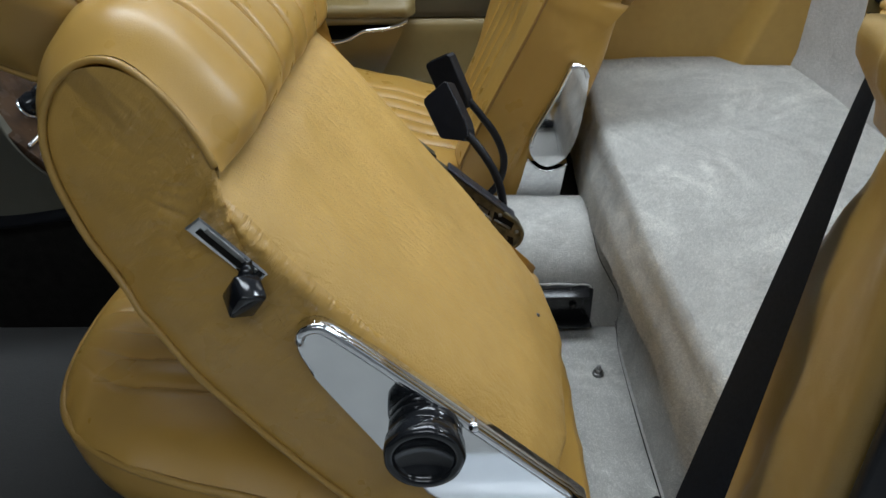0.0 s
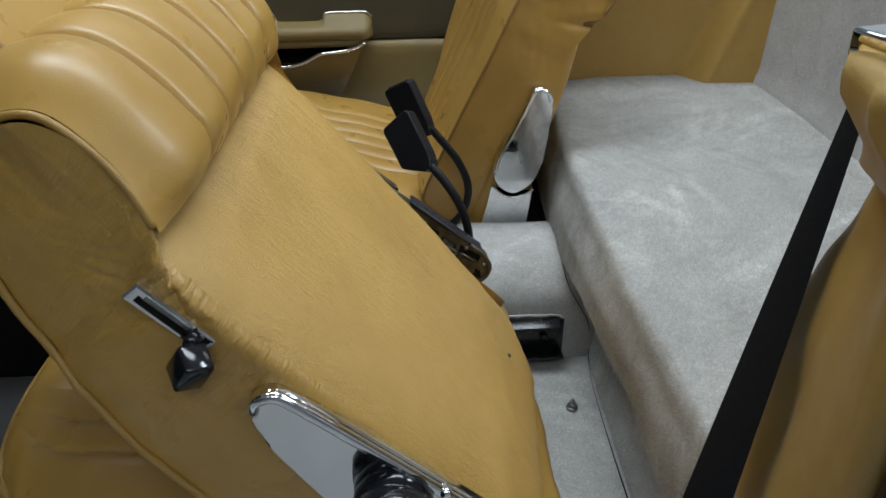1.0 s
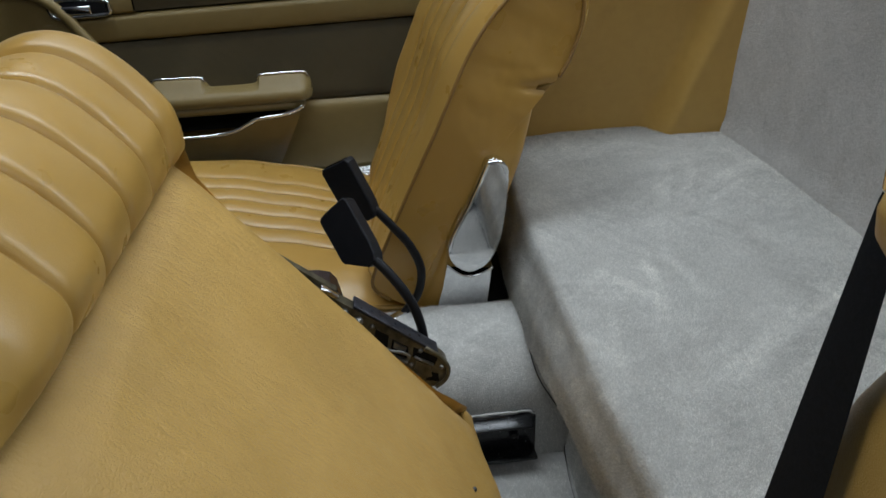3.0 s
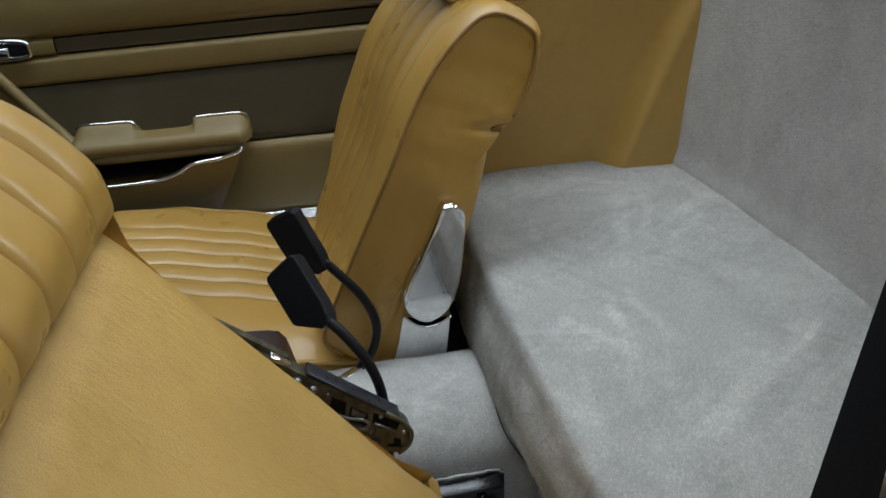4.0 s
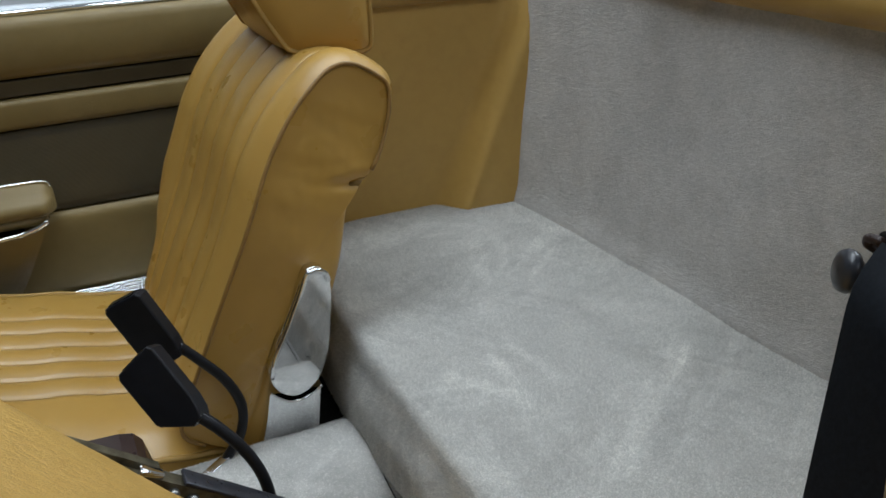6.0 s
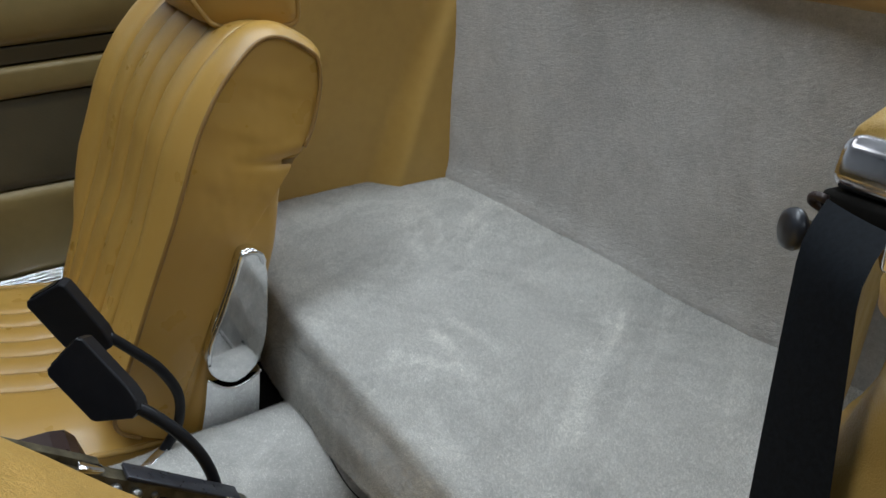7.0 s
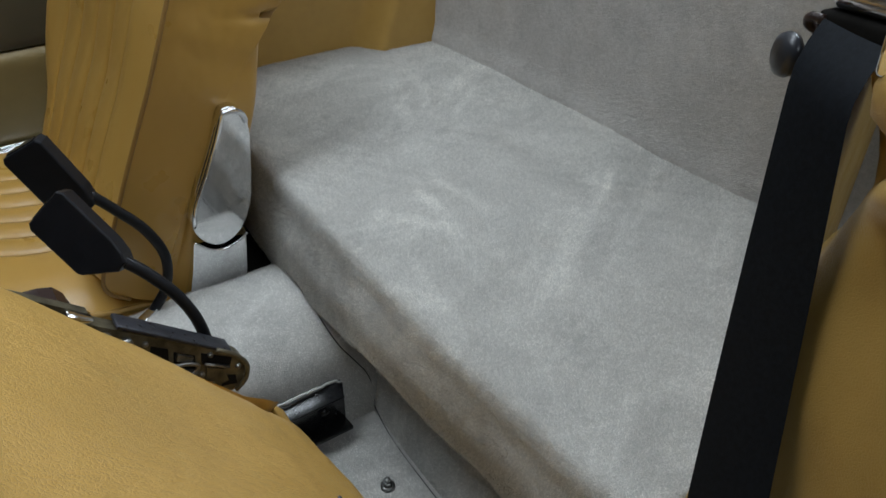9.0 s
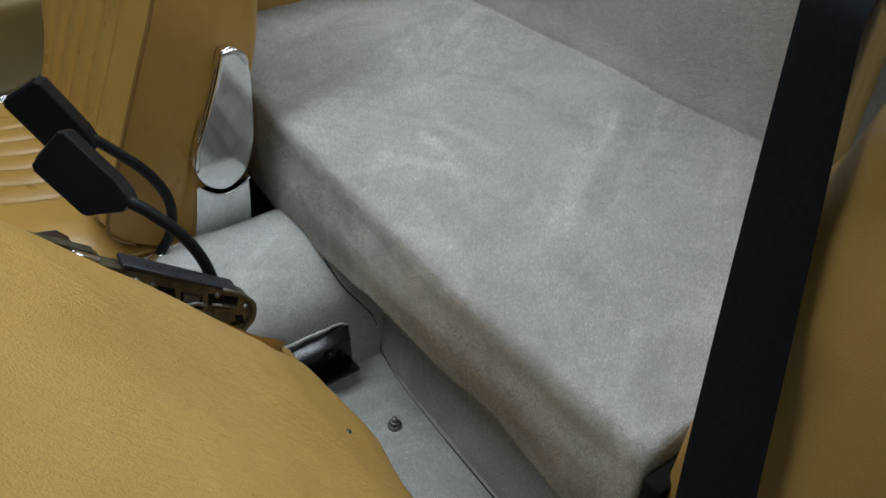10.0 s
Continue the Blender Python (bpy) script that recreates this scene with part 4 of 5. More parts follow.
part("slot_plate", side_plate([(-0.1600, 0.8235), (-0.1520, 0.8295), (-0.1210, 0.7925), (-0.1280, 0.7855)], 0.4600, 0.0009, -1, 0.0004), M_STEELGREY, lever)
# dark sheet laid on the plate as the slot's inner shade
part("slot_cavity", side_plate(HOLE, 0.4592, 0.0005, -1, 0.0), M_DARK, lever)
stem = tube([(-0.1285, 0.4640, 0.7975), (-0.1300, 0.4520, 0.7890)], 0.0058, 8)
part("lever_stem", stem, M_GLOSS, lever)
part("release_lever", box((-0.1300, 0.4450, 0.7795), (0.021, 0.022, 0.028), 0.0030, 2, pose(0, 0, 0, 30, 20, 38)), M_GLOSS, lever, "black faceted release lever")

# exposed inboard hinge of the tipped seat
HINGE = round_outline([(-0.12, 0.750), (-0.06, 0.701), (0.02, 0.635), (0.07, 0.594), (0.112, 0.559), (0.124, 0.545), (0.126, 0.530), (0.118, 0.514), (0.10, 0.510), (0.04, 0.545), (-0.03, 0.607), (-0.12, 0.69)], 4)
mech = part("inboard_hinge", prism(HINGE, lambda u, v, h: (u, 0.938 - h, v), 0.016, 0.002), M_STEEL, d_back, "greasy bare metal hinge without its cover")
part("hinge_flange", box((0.068, 0.930, 0.5995), (0.122, 0.022, 0.004), 0.0012, 2, pose(0, 0, 0, 0, 40.5, 0)), M_FLANGE, mech, "dark grey hinge flange")
part("end_loop", tube(smoothed([(0.100, 0.918, 0.572), (0.116, 0.917, 0.558), (0.126, 0.917, 0.540), (0.122, 0.917, 0.522), (0.110, 0.917, 0.512)], 5), 0.0026, 8), M_STEEL, mech)
for sx, sz in ((0.010, 0.632), (0.025, 0.619)):
    part("screw", lathe([(0.0, 0.008), (0.0035, 0.0075), (0.0052, 0.004), (0.0055, -0.002)], (sx, 0.920, sz), (0.1, -0.9, 0.4), 12), M_STEELGREY, mech)


def patch(points, depth, material, name):
    part(name, prism(points, lambda u, v, h: (u, 0.9225 - h, v), depth, 0.0005), material, mech)


# flat dark plates laid on the hinge as the shade in its holes
patch([(0.044, 0.603), (0.058, 0.592), (0.052, 0.556), (0.034, 0.570)], 0.0014, M_DARK, "opening")
patch([(0.062, 0.586), (0.080, 0.572), (0.078, 0.556), (0.058, 0.566)], 0.0012, M_DARK, "opening")
patch([(0.086, 0.572), (0.114, 0.552), (0.110, 0.541), (0.084, 0.558)], 0.0014, M_DARK, "opening")
patch([(0.100, 0.534), (0.114, 0.528), (0.114, 0.516), (0.098, 0.520)], 0.0012, M_DARK, "opening")
patch([(0.064, 0.584), (0.078, 0.573), (0.075, 0.567), (0.062, 0.576)], 0.0040, M_STEELGREY, "pawl")
patch([(0.062, 0.566), (0.076, 0.556), (0.074, 0.551), (0.062, 0.559)], 0.0048, M_STEELGREY, "pawl")
patch([(0.088, 0.553), (0.104, 0.543), (0.106, 0.526), (0.092, 0.524), (0.084, 0.536)], 0.0030, M_STEEL, "pawl")
part("link", tube(smoothed([(0.048, 0.918, 0.580), (0.060, 0.916, 0.574), (0.072, 0.916, 0.570), (0.080, 0.917, 0.562), (0.072, 0.917, 0.556), (0.058, 0.917, 0.562)], 4), 0.0020, 8), M_STEELGREY, mech)
part("link", tube([(0.086, 0.917, 0.561), (0.108, 0.916, 0.547)], 0.0018, 8), M_STEELGREY, mech)
part("link", tube([(0.054, 0.917, 0.554), (0.074, 0.916, 0.544), (0.090, 0.917, 0.532)], 0.0022, 8), M_STEELGREY, mech)
coil = [(0.056 + 0.022 * k / 60, 0.9165 + 0.0022 * math.cos(k * 0.9), 0.568 - 0.015 * k / 60 + 0.0022 * math.sin(k * 0.9)) for k in range(61)]
part("spring", tube(coil, 0.0007, 5), M_STEELGREY, mech, "small coil spring")
for px, pz in ((0.094, 0.566), (0.118, 0.538), (0.082, 0.546), (0.040, 0.608)):
    part("rivet", lathe([(0.0, 0.003), (0.002, 0.0028), (0.003, 0.001), (0.003, -0.001)], (px, 0.9215, pz), (0, -1, 0.1), 10), M_STEELGREY, mech)
part("clip", box((-0.004, 0.928, 0.658), (0.024, 0.014, 0.006), 0.0022, 2, pose(0, 0, 0, 10, 38, 10)), M_CHROME, mech, "plated clip")
part("trim_strip", prism([(-0.12, 0.756), (-0.058, 0.709), (-0.018, 0.675), (0.004, 0.656), (-0.004, 0.650), (-0.06, 0.696)], lambda u, v, h: (u, 0.940 - h, v), 0.010, 0.001), M_STEEL, mech)

# hinge of the upright seat
FAR_OUT = round_outline([(0.213, 0.696), (0.220, 0.7015), (0.229, 0.7015), (0.239, 0.695), (0.245, 0.681), (0.2425, 0.640), (0.236, 0.590), (0.228, 0.557), (0.214, 0.534), (0.188, 0.522), (0.164, 0.537), (0.1555, 0.564), (0.161, 0.586), (0.180, 0.625), (0.199, 0.664)], 5)
pc = part("hinge_cover", cover_plate(FAR_OUT, 1.172, 0.020, 0.003), M_CHROME, p_back, "polished chrome hinge cover")
part("cover_rim", tube(smoothed([(0.158, 1.152, 0.560), (0.164, 1.150, 0.588), (0.183, 1.149, 0.626), (0.201, 1.149, 0.664), (0.214, 1.149, 0.694), (0.221, 1.149, 0.6985), (0.229, 1.149, 0.6985), (0.238, 1.150, 0.692), (0.242, 1.152, 0.680)], 4), 0.0036, 10), M_CHROME, pc)
ARC = [(p.x, p.y) for p in smoothed([(0.2215, 0.5300, 0), (0.212, 0.5240, 0), (0.200, 0.5190, 0), (0.187, 0.5172, 0), (0.174, 0.5210, 0), (0.163, 0.5300, 0), (0.154, 0.5400, 0)], 4)]
part("hinge_foot", prism(ARC + [(0.146, 0.50), (0.131, 0.445), (0.128, 0.43), (0.208, 0.43), (0.212, 0.46)], lambda u, v, h: (u, 1.172 - h, v), 0.019, 0.002), M_CHROME, passenger, "polished chrome hinge foot")
part("foot_bead", tube([(u, 1.1515, v - 0.0012) for u, v in ARC], 0.0020, 8), M_CHROME, pc)

# ---- belt buckles on stalks ----
def buckle(top, low, face, thick, label):
    """A buckle head between its tip edge and its neck, with a stalk."""
    ob = empty("belt_buckle", label, "seat belt buckle", group="seat belt buckles")
    T, N = Vector(top), Vector(low)
    ax = (T - N).normalized()
    f = Vector(face)
    f = (f - ax * f.dot(ax)).normalized()
    s = ax.cross(f)
    L = (T - N).length
    out = [(0.006, -0.001), (0.018, 0.0), (0.0225, 0.008), (0.0250, 0.022), (0.0255, L - 0.005), (0.0215, L), (-0.0215, L), (-0.0255, L - 0.005), (-0.0250, 0.026), (-0.0225, 0.0215)]
    bm = prism(out, lambda u, v, h: N + s * u + ax * v + f * (h - thick / 2), thick, 0.003, 3)
    part("housing", bm, M_BLACK, ob)
    part("press_button", prism([(-0.017, L - 0.001), (0.017, L - 0.001), (0.017, L + 0.0015), (-0.017, L + 0.0015)], lambda u, v, h: N + s * u + ax * v + f * (h - thick * 0.32), thick * 0.64, 0.0008), M_GLOSS, ob)
    return ob, N, ax


b2, N2, ax2 = buckle((0.007, 1.045, 0.7025), (0.042, 0.984, 0.648), (-0.61, -0.70, 0.39), 0.017, "black seat belt buckle on a flexible stalk beside the tunnel")
part("stalk", tube(smoothed([(0.048, 0.984, 0.662), (0.064, 0.976, 0.646), (0.084, 0.965, 0.618), (0.096, 0.959, 0.588), (0.101, 0.956, 0.554), (0.102, 0.956, 0.500), (0.102, 0.965, 0.44)], 8), 0.0062, 10), M_BLACK, b2)
part("ferrule", tube([(0.101, 0.956, 0.552), (0.102, 0.956, 0.536)], 0.0072, 10), M_CHROME, b2)
b1, N1, ax1 = buckle((0.009, 1.166, 0.709), (0.044, 1.141, 0.632), (-0.61, -0.70, 0.30), 0.017, "black seat belt buckle on a flexible stalk beside the upright seat")
part("stalk", tube(smoothed([(0.054, 1.139, 0.650), (0.074, 1.137, 0.625), (0.100, 1.135, 0.588), (0.114, 1.134, 0.545), (0.106, 1.132, 0.505), (0.084, 1.129, 0.478)], 8), 0.0062, 10), M_BLACK, b1)
part("anchor_strap", box((0.064, 1.116, 0.4785), (0.050, 0.012, 0.004), 0.001, 2, pose(0, 0, 0, 0, -6, 30)), M_CHROME, b1, "plated anchor strap")

grip = empty("hand_lever", "dark brown wedge shaped lever grip on the carpeted tunnel", "lever")
part("grip", prism([(-0.10, 0.500), (0.010, 0.500), (-0.004, 0.574), (-0.012, 0.586), (-0.026, 0.590), (-0.10, 0.596)], lambda u, v, h: (u, 1.088 - h, v), 0.045, 0.008, 4), M_AMBER, grip)
part("lever_base", box((-0.05, 1.065, 0.491), (0.10, 0.035, 0.022), 0.004), M_BLACK, grip, "black lever base")

# ---- floor bracket, screw, gap behind the seat ----
br = empty("seat_bracket", "black painted seat bracket in the carpet cut-out", "bracket")
part("plate", box((0.186, 0.958, 0.381), (0.118, 0.010, 0.064), 0.002), M_PAINT, br)
part("lip", box((0.184, 0.948, 0.411), (0.108, 0.026, 0.005), 0.002, 2, pose(0, 0, 0, 14, 0, 0)), M_PAINT, br)
part("lip", box((0.184, 0.946, 0.354), (0.120, 0.030, 0.006), 0.002, 2, pose(0, 0, 0, -8, 0, 0)), M_PAINT, br)
part("bolt", lathe([(0.0, 0.007), (0.006, 0.006), (0.007, 0.0)], (0.215, 0.952, 0.383), (0, -1, 0), 6), M_PAINT, br)
flap = tube(smoothed([(0.130, 0.957, 0.4180), (0.165, 0.954, 0.4215), (0.20, 0.955, 0.4200), (0.234, 0.957, 0.4180), (0.2445, 0.958, 0.408), (0.2465, 0.958, 0.390), (0.248, 0.957, 0.364)], 6), 0.0018, 8)
for v in flap.verts:
    v.co += Vector((dent(v.co, 130, 0.003), dent(v.co, 90, 0.002), dent(v.co, 110, 0.003)))
solid("cut_edge", flap, M_CARPET, "frayed carpet edge round the seat bracket", "carpet edge", "structure")
fb = empty("floor_bolt", "small steel bolt standing out of the carpet", "bolt")
nut = bmesh.new()
bmesh.ops.create_cone(nut, cap_ends=True, segments=6, radius1=0.0062, radius2=0.0062, depth=0.0065, matrix=pose(0.241, 0.846, 0.3425, 0, 0, 14))
bmesh.ops.bevel(nut, geom=nut.edges[:], offset=0.0006, segments=1, affect="EDGES")
part("nut", finish(nut, False), M_STEELGREY, fb)
part("washer", lathe([(0.0, 0.001), (0.0080, 0.001), (0.0085, 0.0), (0.0085, -0.004)], (0.241, 0.846, 0.339), (0, 0, 1), 24), M_STEELGREY, fb)
part("stud", lathe([(0.0, 0.0115), (0.0026, 0.0113), (0.0032, 0.0105), (0.0032, 0.003)], (0.241, 0.846, 0.340), (0, 0, 1), 12), M_STEELGREY, fb)
# dark block added to give the space behind the seat its shade
solid("dark_recess", box((0.24, 1.30, 0.39), (0.09, 0.26, 0.11), 0.004), M_DARK, "dark block for the shade between seat and shelf", "cavity", "structure")

# ---- door on the far side ----
DY = 1.79
door = empty("door_1", "tan and brown vinyl car door with chrome trim", "car door", kind="structure")


def slope(x, z):
    return z + 0.02 * (x + 0.1) if z > 0.7 else z


def door_band(z0, z1, proud, x0=-0.95, x1=0.33, soft=0.004, crown=0.0015):
    """A horizontal padded band of the door card between two heights."""
    rows = []
    n = 40
    for i in range(n + 1):
        x = x0 + (x1 - x0) * i / n
        a, b = slope(x, z0), slope(x, z1)
        row = [(x, DY + 0.01, a)]
        for k in range(11):
            u = k / 10
            z = a + (b - a) * u
            e = min(u, 1 - u) * (b - a)
            r = min(1, e / soft)
            row.append((x, DY - proud * math.sqrt(r * (2 - r)) - crown * math.sin(u * math.pi) + dent((x, z, 8), 14, 0.0015), z))
        row.append((x, DY + 0.01, b))
        rows.append(row)
    return finish(grid(rows))


part("lower_card", door_band(0.425, 0.5865, 0.005), M_DOOR, door)
part("middle_insert", door_band(0.5905, 0.740, 0.002), M_INSERT, door, "dark brown ribbed insert")
part("upper_card", door_band(0.7435, 0.795, 0.007), M_DOOR, door)
part("groove_strip", door_band(0.7990, 0.8245, -0.001, -0.373, crown=0.0), M_INSERT, door, "dark brown ribbed strip")
part("groove_end", door_band(0.797, 0.828, 0.006, -0.95, -0.374), M_DOOR, door)
part("top_pad", door_band(0.8285, 0.925, 0.008, crown=0.006), M_DOOR, door)
part("chrome_strip", tube([(-0.95, 1.80, 0.912), (0.33, 1.80, 0.938)], 0.005, 8), M_CHROME, door, "chrome waist strip")
part("door_core", box((-0.31, 1.835, 0.67), (1.28, 0.07, 0.50)), M_DARK, door)
part("outer_skin", box((-0.31, 1.895, 0.62), (1.28, 0.04, 0.62), 0.012), M_BODY, door)
part("sill_trim", box((-0.2, 1.748, 0.423), (1.5, 0.076, 0.012), 0.003), M_CHROME, door, "ribbed bright sill trim")
for k in range(5):
    part("sill_rib", box((-0.2, 1.718 + 0.014 * k, 0.4305), (1.5, 0.005, 0.004), 0.0015), M_CHROME, door)

handle = part("pull_handle", tube(smoothed([(-0.52, 1.773, 0.795), (-0.52, 1.773, 0.823), (-0.47, 1.773, 0.826), (-0.421, 1.773, 0.821), (-0.416, 1.773, 0.808), (-0.420, 1.773, 0.796), (-0.47, 1.773, 0.794)], 5, True), 0.0045, 8, True), M_CHROME, door, "chrome framed inner door handle")
part("handle_cup", box((-0.468, 1.7765, 0.809), (0.096, 0.012, 0.026), 0.003), M_BLACK, handle)
part("handle_lever", box((-0.478, 1.769, 0.806), (0.060, 0.006, 0.016), 0.0025), M_CHROME, handle)

# armrest with pull and pocket
AY = 1.70
def armrest():
    """A padded rest: a rounded front roll all along, and behind it a ridge with a dip for the hand."""
    ridge = smoothed([(-0.380, 0.634, 0), (-0.370, 0.650, 0), (-0.356, 0.666, 0), (-0.342, 0.669, 0), (-0.30, 0.668, 0), (-0.268, 0.6665, 0), (-0.261, 0.660, 0), (-0.254, 0.652, 0), (-0.235, 0.6495, 0), (-0.175, 0.6495, 0), (-0.160, 0.6515, 0), (-0.152, 0.657, 0), (-0.146, 0.664, 0), (-0.10, 0.665, 0), (-0.066, 0.6645, 0), (-0.054, 0.660, 0), (-0.049, 0.640, 0)], 7)
    rows = []
    for p in ridge:
        end = min(1.0, min((p.x + 0.382) / 0.020, (-0.047 - p.x) / 0.026))
        out = 0.026 + 0.064 * math.sqrt(max(0.0, end * (2 - end)))
        z, crest, low = p.y, 0.6435, 0.6155
        crest = min(crest, z - 0.003)
        prof = [(0.0, z - 0.022), (0.36, z - 0.016), (0.50, z - 0.004), (0.60, z - 0.0005), (0.68, z * 0.72 + crest * 0.28), (0.79, z * 0.25 + crest * 0.75), (0.88, crest - 0.001), (0.96, crest - 0.006), (1.0, crest - 0.014), (0.99, low + 0.006), (0.95, low + 0.001), (0.88, low), (0.0, low)]
        rows.append([(p.x, DY - out * q.x, q.y) for q in smoothed([(u, v, 0) for u, v in prof], 3)])
    return finish(grid(rows))


arm = part("armrest", armrest(), M_DOOR, door, "padded armrest with a dip for the hand")
part("armrest_strip", tube(smoothed([(-0.366, AY + 0.040, 0.660), (-0.352, AY + 0.038, 0.6695), (-0.31, AY + 0.037, 0.6695), (-0.266, AY + 0.037, 0.668), (-0.257, AY + 0.036, 0.657)], 5), 0.0026, 8), M_CHROME, arm)
part("armrest_strip", tube(smoothed([(-0.154, AY + 0.036, 0.658), (-0.146, AY + 0.037, 0.6655), (-0.10, AY + 0.037, 0.6665), (-0.062, AY + 0.037, 0.6655), (-0.052, AY + 0.042, 0.655)], 5), 0.0026, 8), M_CHROME, arm)
under = []
for k in range(33):
    x = -0.395 + k * 0.330 / 32
    end = min(1.0, (-0.064 - x) / 0.03)
    face = AY + 0.004 + 0.03 * (1 - math.sqrt(max(0.0, end * (2 - end)))) + 0.045 * max(0.0, (-0.32 - x) / 0.075) ** 1.5
    lift = 0.008 * max(0.0, (-0.34 - x) / 0.055)
    under.append([(x, DY, 0.619), (x, face + 0.010, 0.6165), (x, face + 0.002, 0.613 + lift), (x, face, 0.607 + lift), (x, face + 0.003, 0.600 + lift), (x, face + 0.012, 0.596 + lift), (x, DY, 0.594 + lift)])
part("armrest_roll", finish(grid(under)), M_DOOR, arm)
# raised edge that sweeps from the front of the card down to the armrest
SWEEP = smoothed([(-0.60, 0.86, 0), (-0.535, 0.832, 0), (-0.500, 0.797, 0), (-0.476, 0.757, 0), (-0.453, 0.721, 0), (-0.429, 0.686, 0), (-0.405, 0.653, 0), (-0.383, 0.626, 0), (-0.362, 0.610, 0), (-0.335, 0.604, 0)], 6)
part("swept_edge", tube([(p.x, 1.772 - 0.030 * max(0.0, (p.x + 0.40) / 0.065), p.y) for p in SWEEP], lambda u: 0.011, 12), M_DOOR, door, "swept padded edge of the door card")
ahead = []
for p in SWEEP:
    ahead.append([(p.x + (-0.95 - p.x) * u, DY - 0.0085 - dent((p.x, u, 3), 9, 0.001), p.y) for u in (0, 0.1, 0.3, 0.6, 1.0)])
ahead.append([(v[0], v[1], 0.56) for v in ahead[-1]])
part("front_card", finish(grid(ahead)), M_DOOR, door)
STRIP = [(-0.066, 0.612), (-0.084, 0.603), (-0.110, 0.596), (-0.140, 0.593), (-0.163, 0.590), (-0.180, 0.582), (-0.198, 0.573), (-0.221, 0.5665), (-0.250, 0.5635), (-0.30, 0.562), (-0.36, 0.562), (-0.45, 0.562)]
pocket = []
for p in smoothed([(a, b, 0) for a, b in STRIP], 5):
    row = []
    lowx = p.x - 0.085 * max(0, min(1, (p.x + 0.25) / 0.18))
    for k in range(12):
        u = k / 11
        row.append((p.x + (lowx - p.x) * u, 1.690 + 0.095 * u ** 2.2, p.y + (0.43 - p.y) * u))
    pocket.append(row)
part("map_pocket", finish(grid(pocket)), M_DOOR, door, "moulded map pocket")
part("pocket_side", finish(grid([[(-0.070, 1.690, 0.604), (-0.066, 1.74, 0.604), (-0.062, DY, 0.604)], [(-0.106, 1.71, 0.53), (-0.102, 1.75, 0.53), (-0.098, DY, 0.53)], [(-0.155, 1.785, 0.43), (-0.152, 1.787, 0.43), (-0.15, DY, 0.43)]])), M_DOOR, door)
part("pocket_strip", tube([Vector((p.x, 1.688, p.y)) for p in smoothed([(a, b, 0) for a, b in STRIP], 5)], 0.004, 8), M_CHROME, door, "curved chrome pocket strip")
# dark box put in as the shade inside the map pocket
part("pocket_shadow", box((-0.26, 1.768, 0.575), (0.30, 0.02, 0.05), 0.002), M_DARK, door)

# ---- near post, belt, rim cap ----
POST = [(0.30, 0.29, 0.536), (0.43, 0.293, 0.532), (0.49, 0.298, 0.531), (0.60, 0.312, 0.530), (0.69, 0.325, 0.530), (0.76, 0.33, 0.527), (0.80, 0.336, 0.521), (0.845, 0.345, 0.511), (0.88, 0.346, 0.503), (0.905, 0.318, 0.484), (0.922, 0.307, 0.468), (0.937, 0.302, 0.480), (0.951, 0.299, 0.498), (0.97, 0.298, 0.492)]


def post():
    rows = []
    for k in range(60):
        z = 0.30 + k * 0.670 / 59
        xf = interp(z, [(a, b) for a, b, c in POST])
        yi = interp(z, [(a, c) for a, b, c in POST])
        low = max(0.0, (0.88 - z) / 0.5)
        e = min(1.0, max(0.0, (z - 0.82) / 0.06))
        base = yi if z < 0.88 else 0.500
        pts = [(xf + 0.17, base + 0.012 + 0.075 * e), (xf + 0.10, base + 0.012 + 0.038 * e), (xf + 0.055, max(yi + 0.004, base - 0.010 * e) + 0.012 * (1 - e)), (xf + 0.022, yi + 0.004), (xf + 0.008, yi + 0.001), (xf - 0.002, yi - 0.004), (xf - 0.010, yi - 0.014), (xf - 0.014, yi - 0.026), (xf - 0.016, yi - 0.042), (xf - 0.020, yi - 0.060 - 0.02 * low), (xf - 0.026, yi - 0.078 - 0.02 * low), (0.292, 0.385), (0.290, 0.370), (0.292, 0.357), (0.305, 0.346), (0.35, 0.340)]
        row = []
        for p in smoothed([(a, b, 0) for a, b in pts], 4):
            fold = 0.004 * math.sin(38 * p.y + 5 * z) * (0.3 + low) + dent((p.x, p.y * 2, z * 0.7), 16, 0.003)
            row.append((p.x + fold, p.y, z))
        rows.append(row)
    for k in range(1, 5):
        f = 1 - k / 4 * 0.999
        rows.append([(0.36 + (x - 0.36) * f, 0.43 + (y - 0.43) * f, z + 0.002 * k) for x, y, z in rows[59]])
    return finish(grid(rows))


pillar = empty("lock_pillar", "tan vinyl covered door pillar with chrome cap", "door pillar", kind="structure")
part("vinyl_cover", post(), M_TRIM, pillar)
# dark block set into the post as shade of the latch recess
part("latch_recess", box((0.296, 0.402, 0.953), (0.03, 0.060, 0.020), 0.006, 3), M_DARK, pillar, "dark block for the shade in the latch recess")
part("chrome_cap", box((0.345, 0.472, 0.975), (0.090, 0.066, 0.020), 0.003, 3, pose(0, 0, 0, -3, 0, 12)), M_CHROME, pillar, "chrome cap on top of the pillar")
part("post_top", box((0.352, 0.468, 0.952), (0.076, 0.054, 0.030), 0.008, 4, pose(0, 0, 0, -3, 0, 12)), M_TRIM, pillar)
part("rim_cap", box((0.402, 0.533, 0.968), (0.038, 0.092, 0.034), 0.012, 6, pose(0, 0, 0, -4, 14, -8)), M_SATIN, pillar, "chrome end plate of the rim")
part("belt_slot", box((0.392, 0.536, 0.9475), (0.022, 0.084, 0.013), 0.003, 2, pose(0, 0, 0, -4, 0, -8)), M_DARK, pillar)
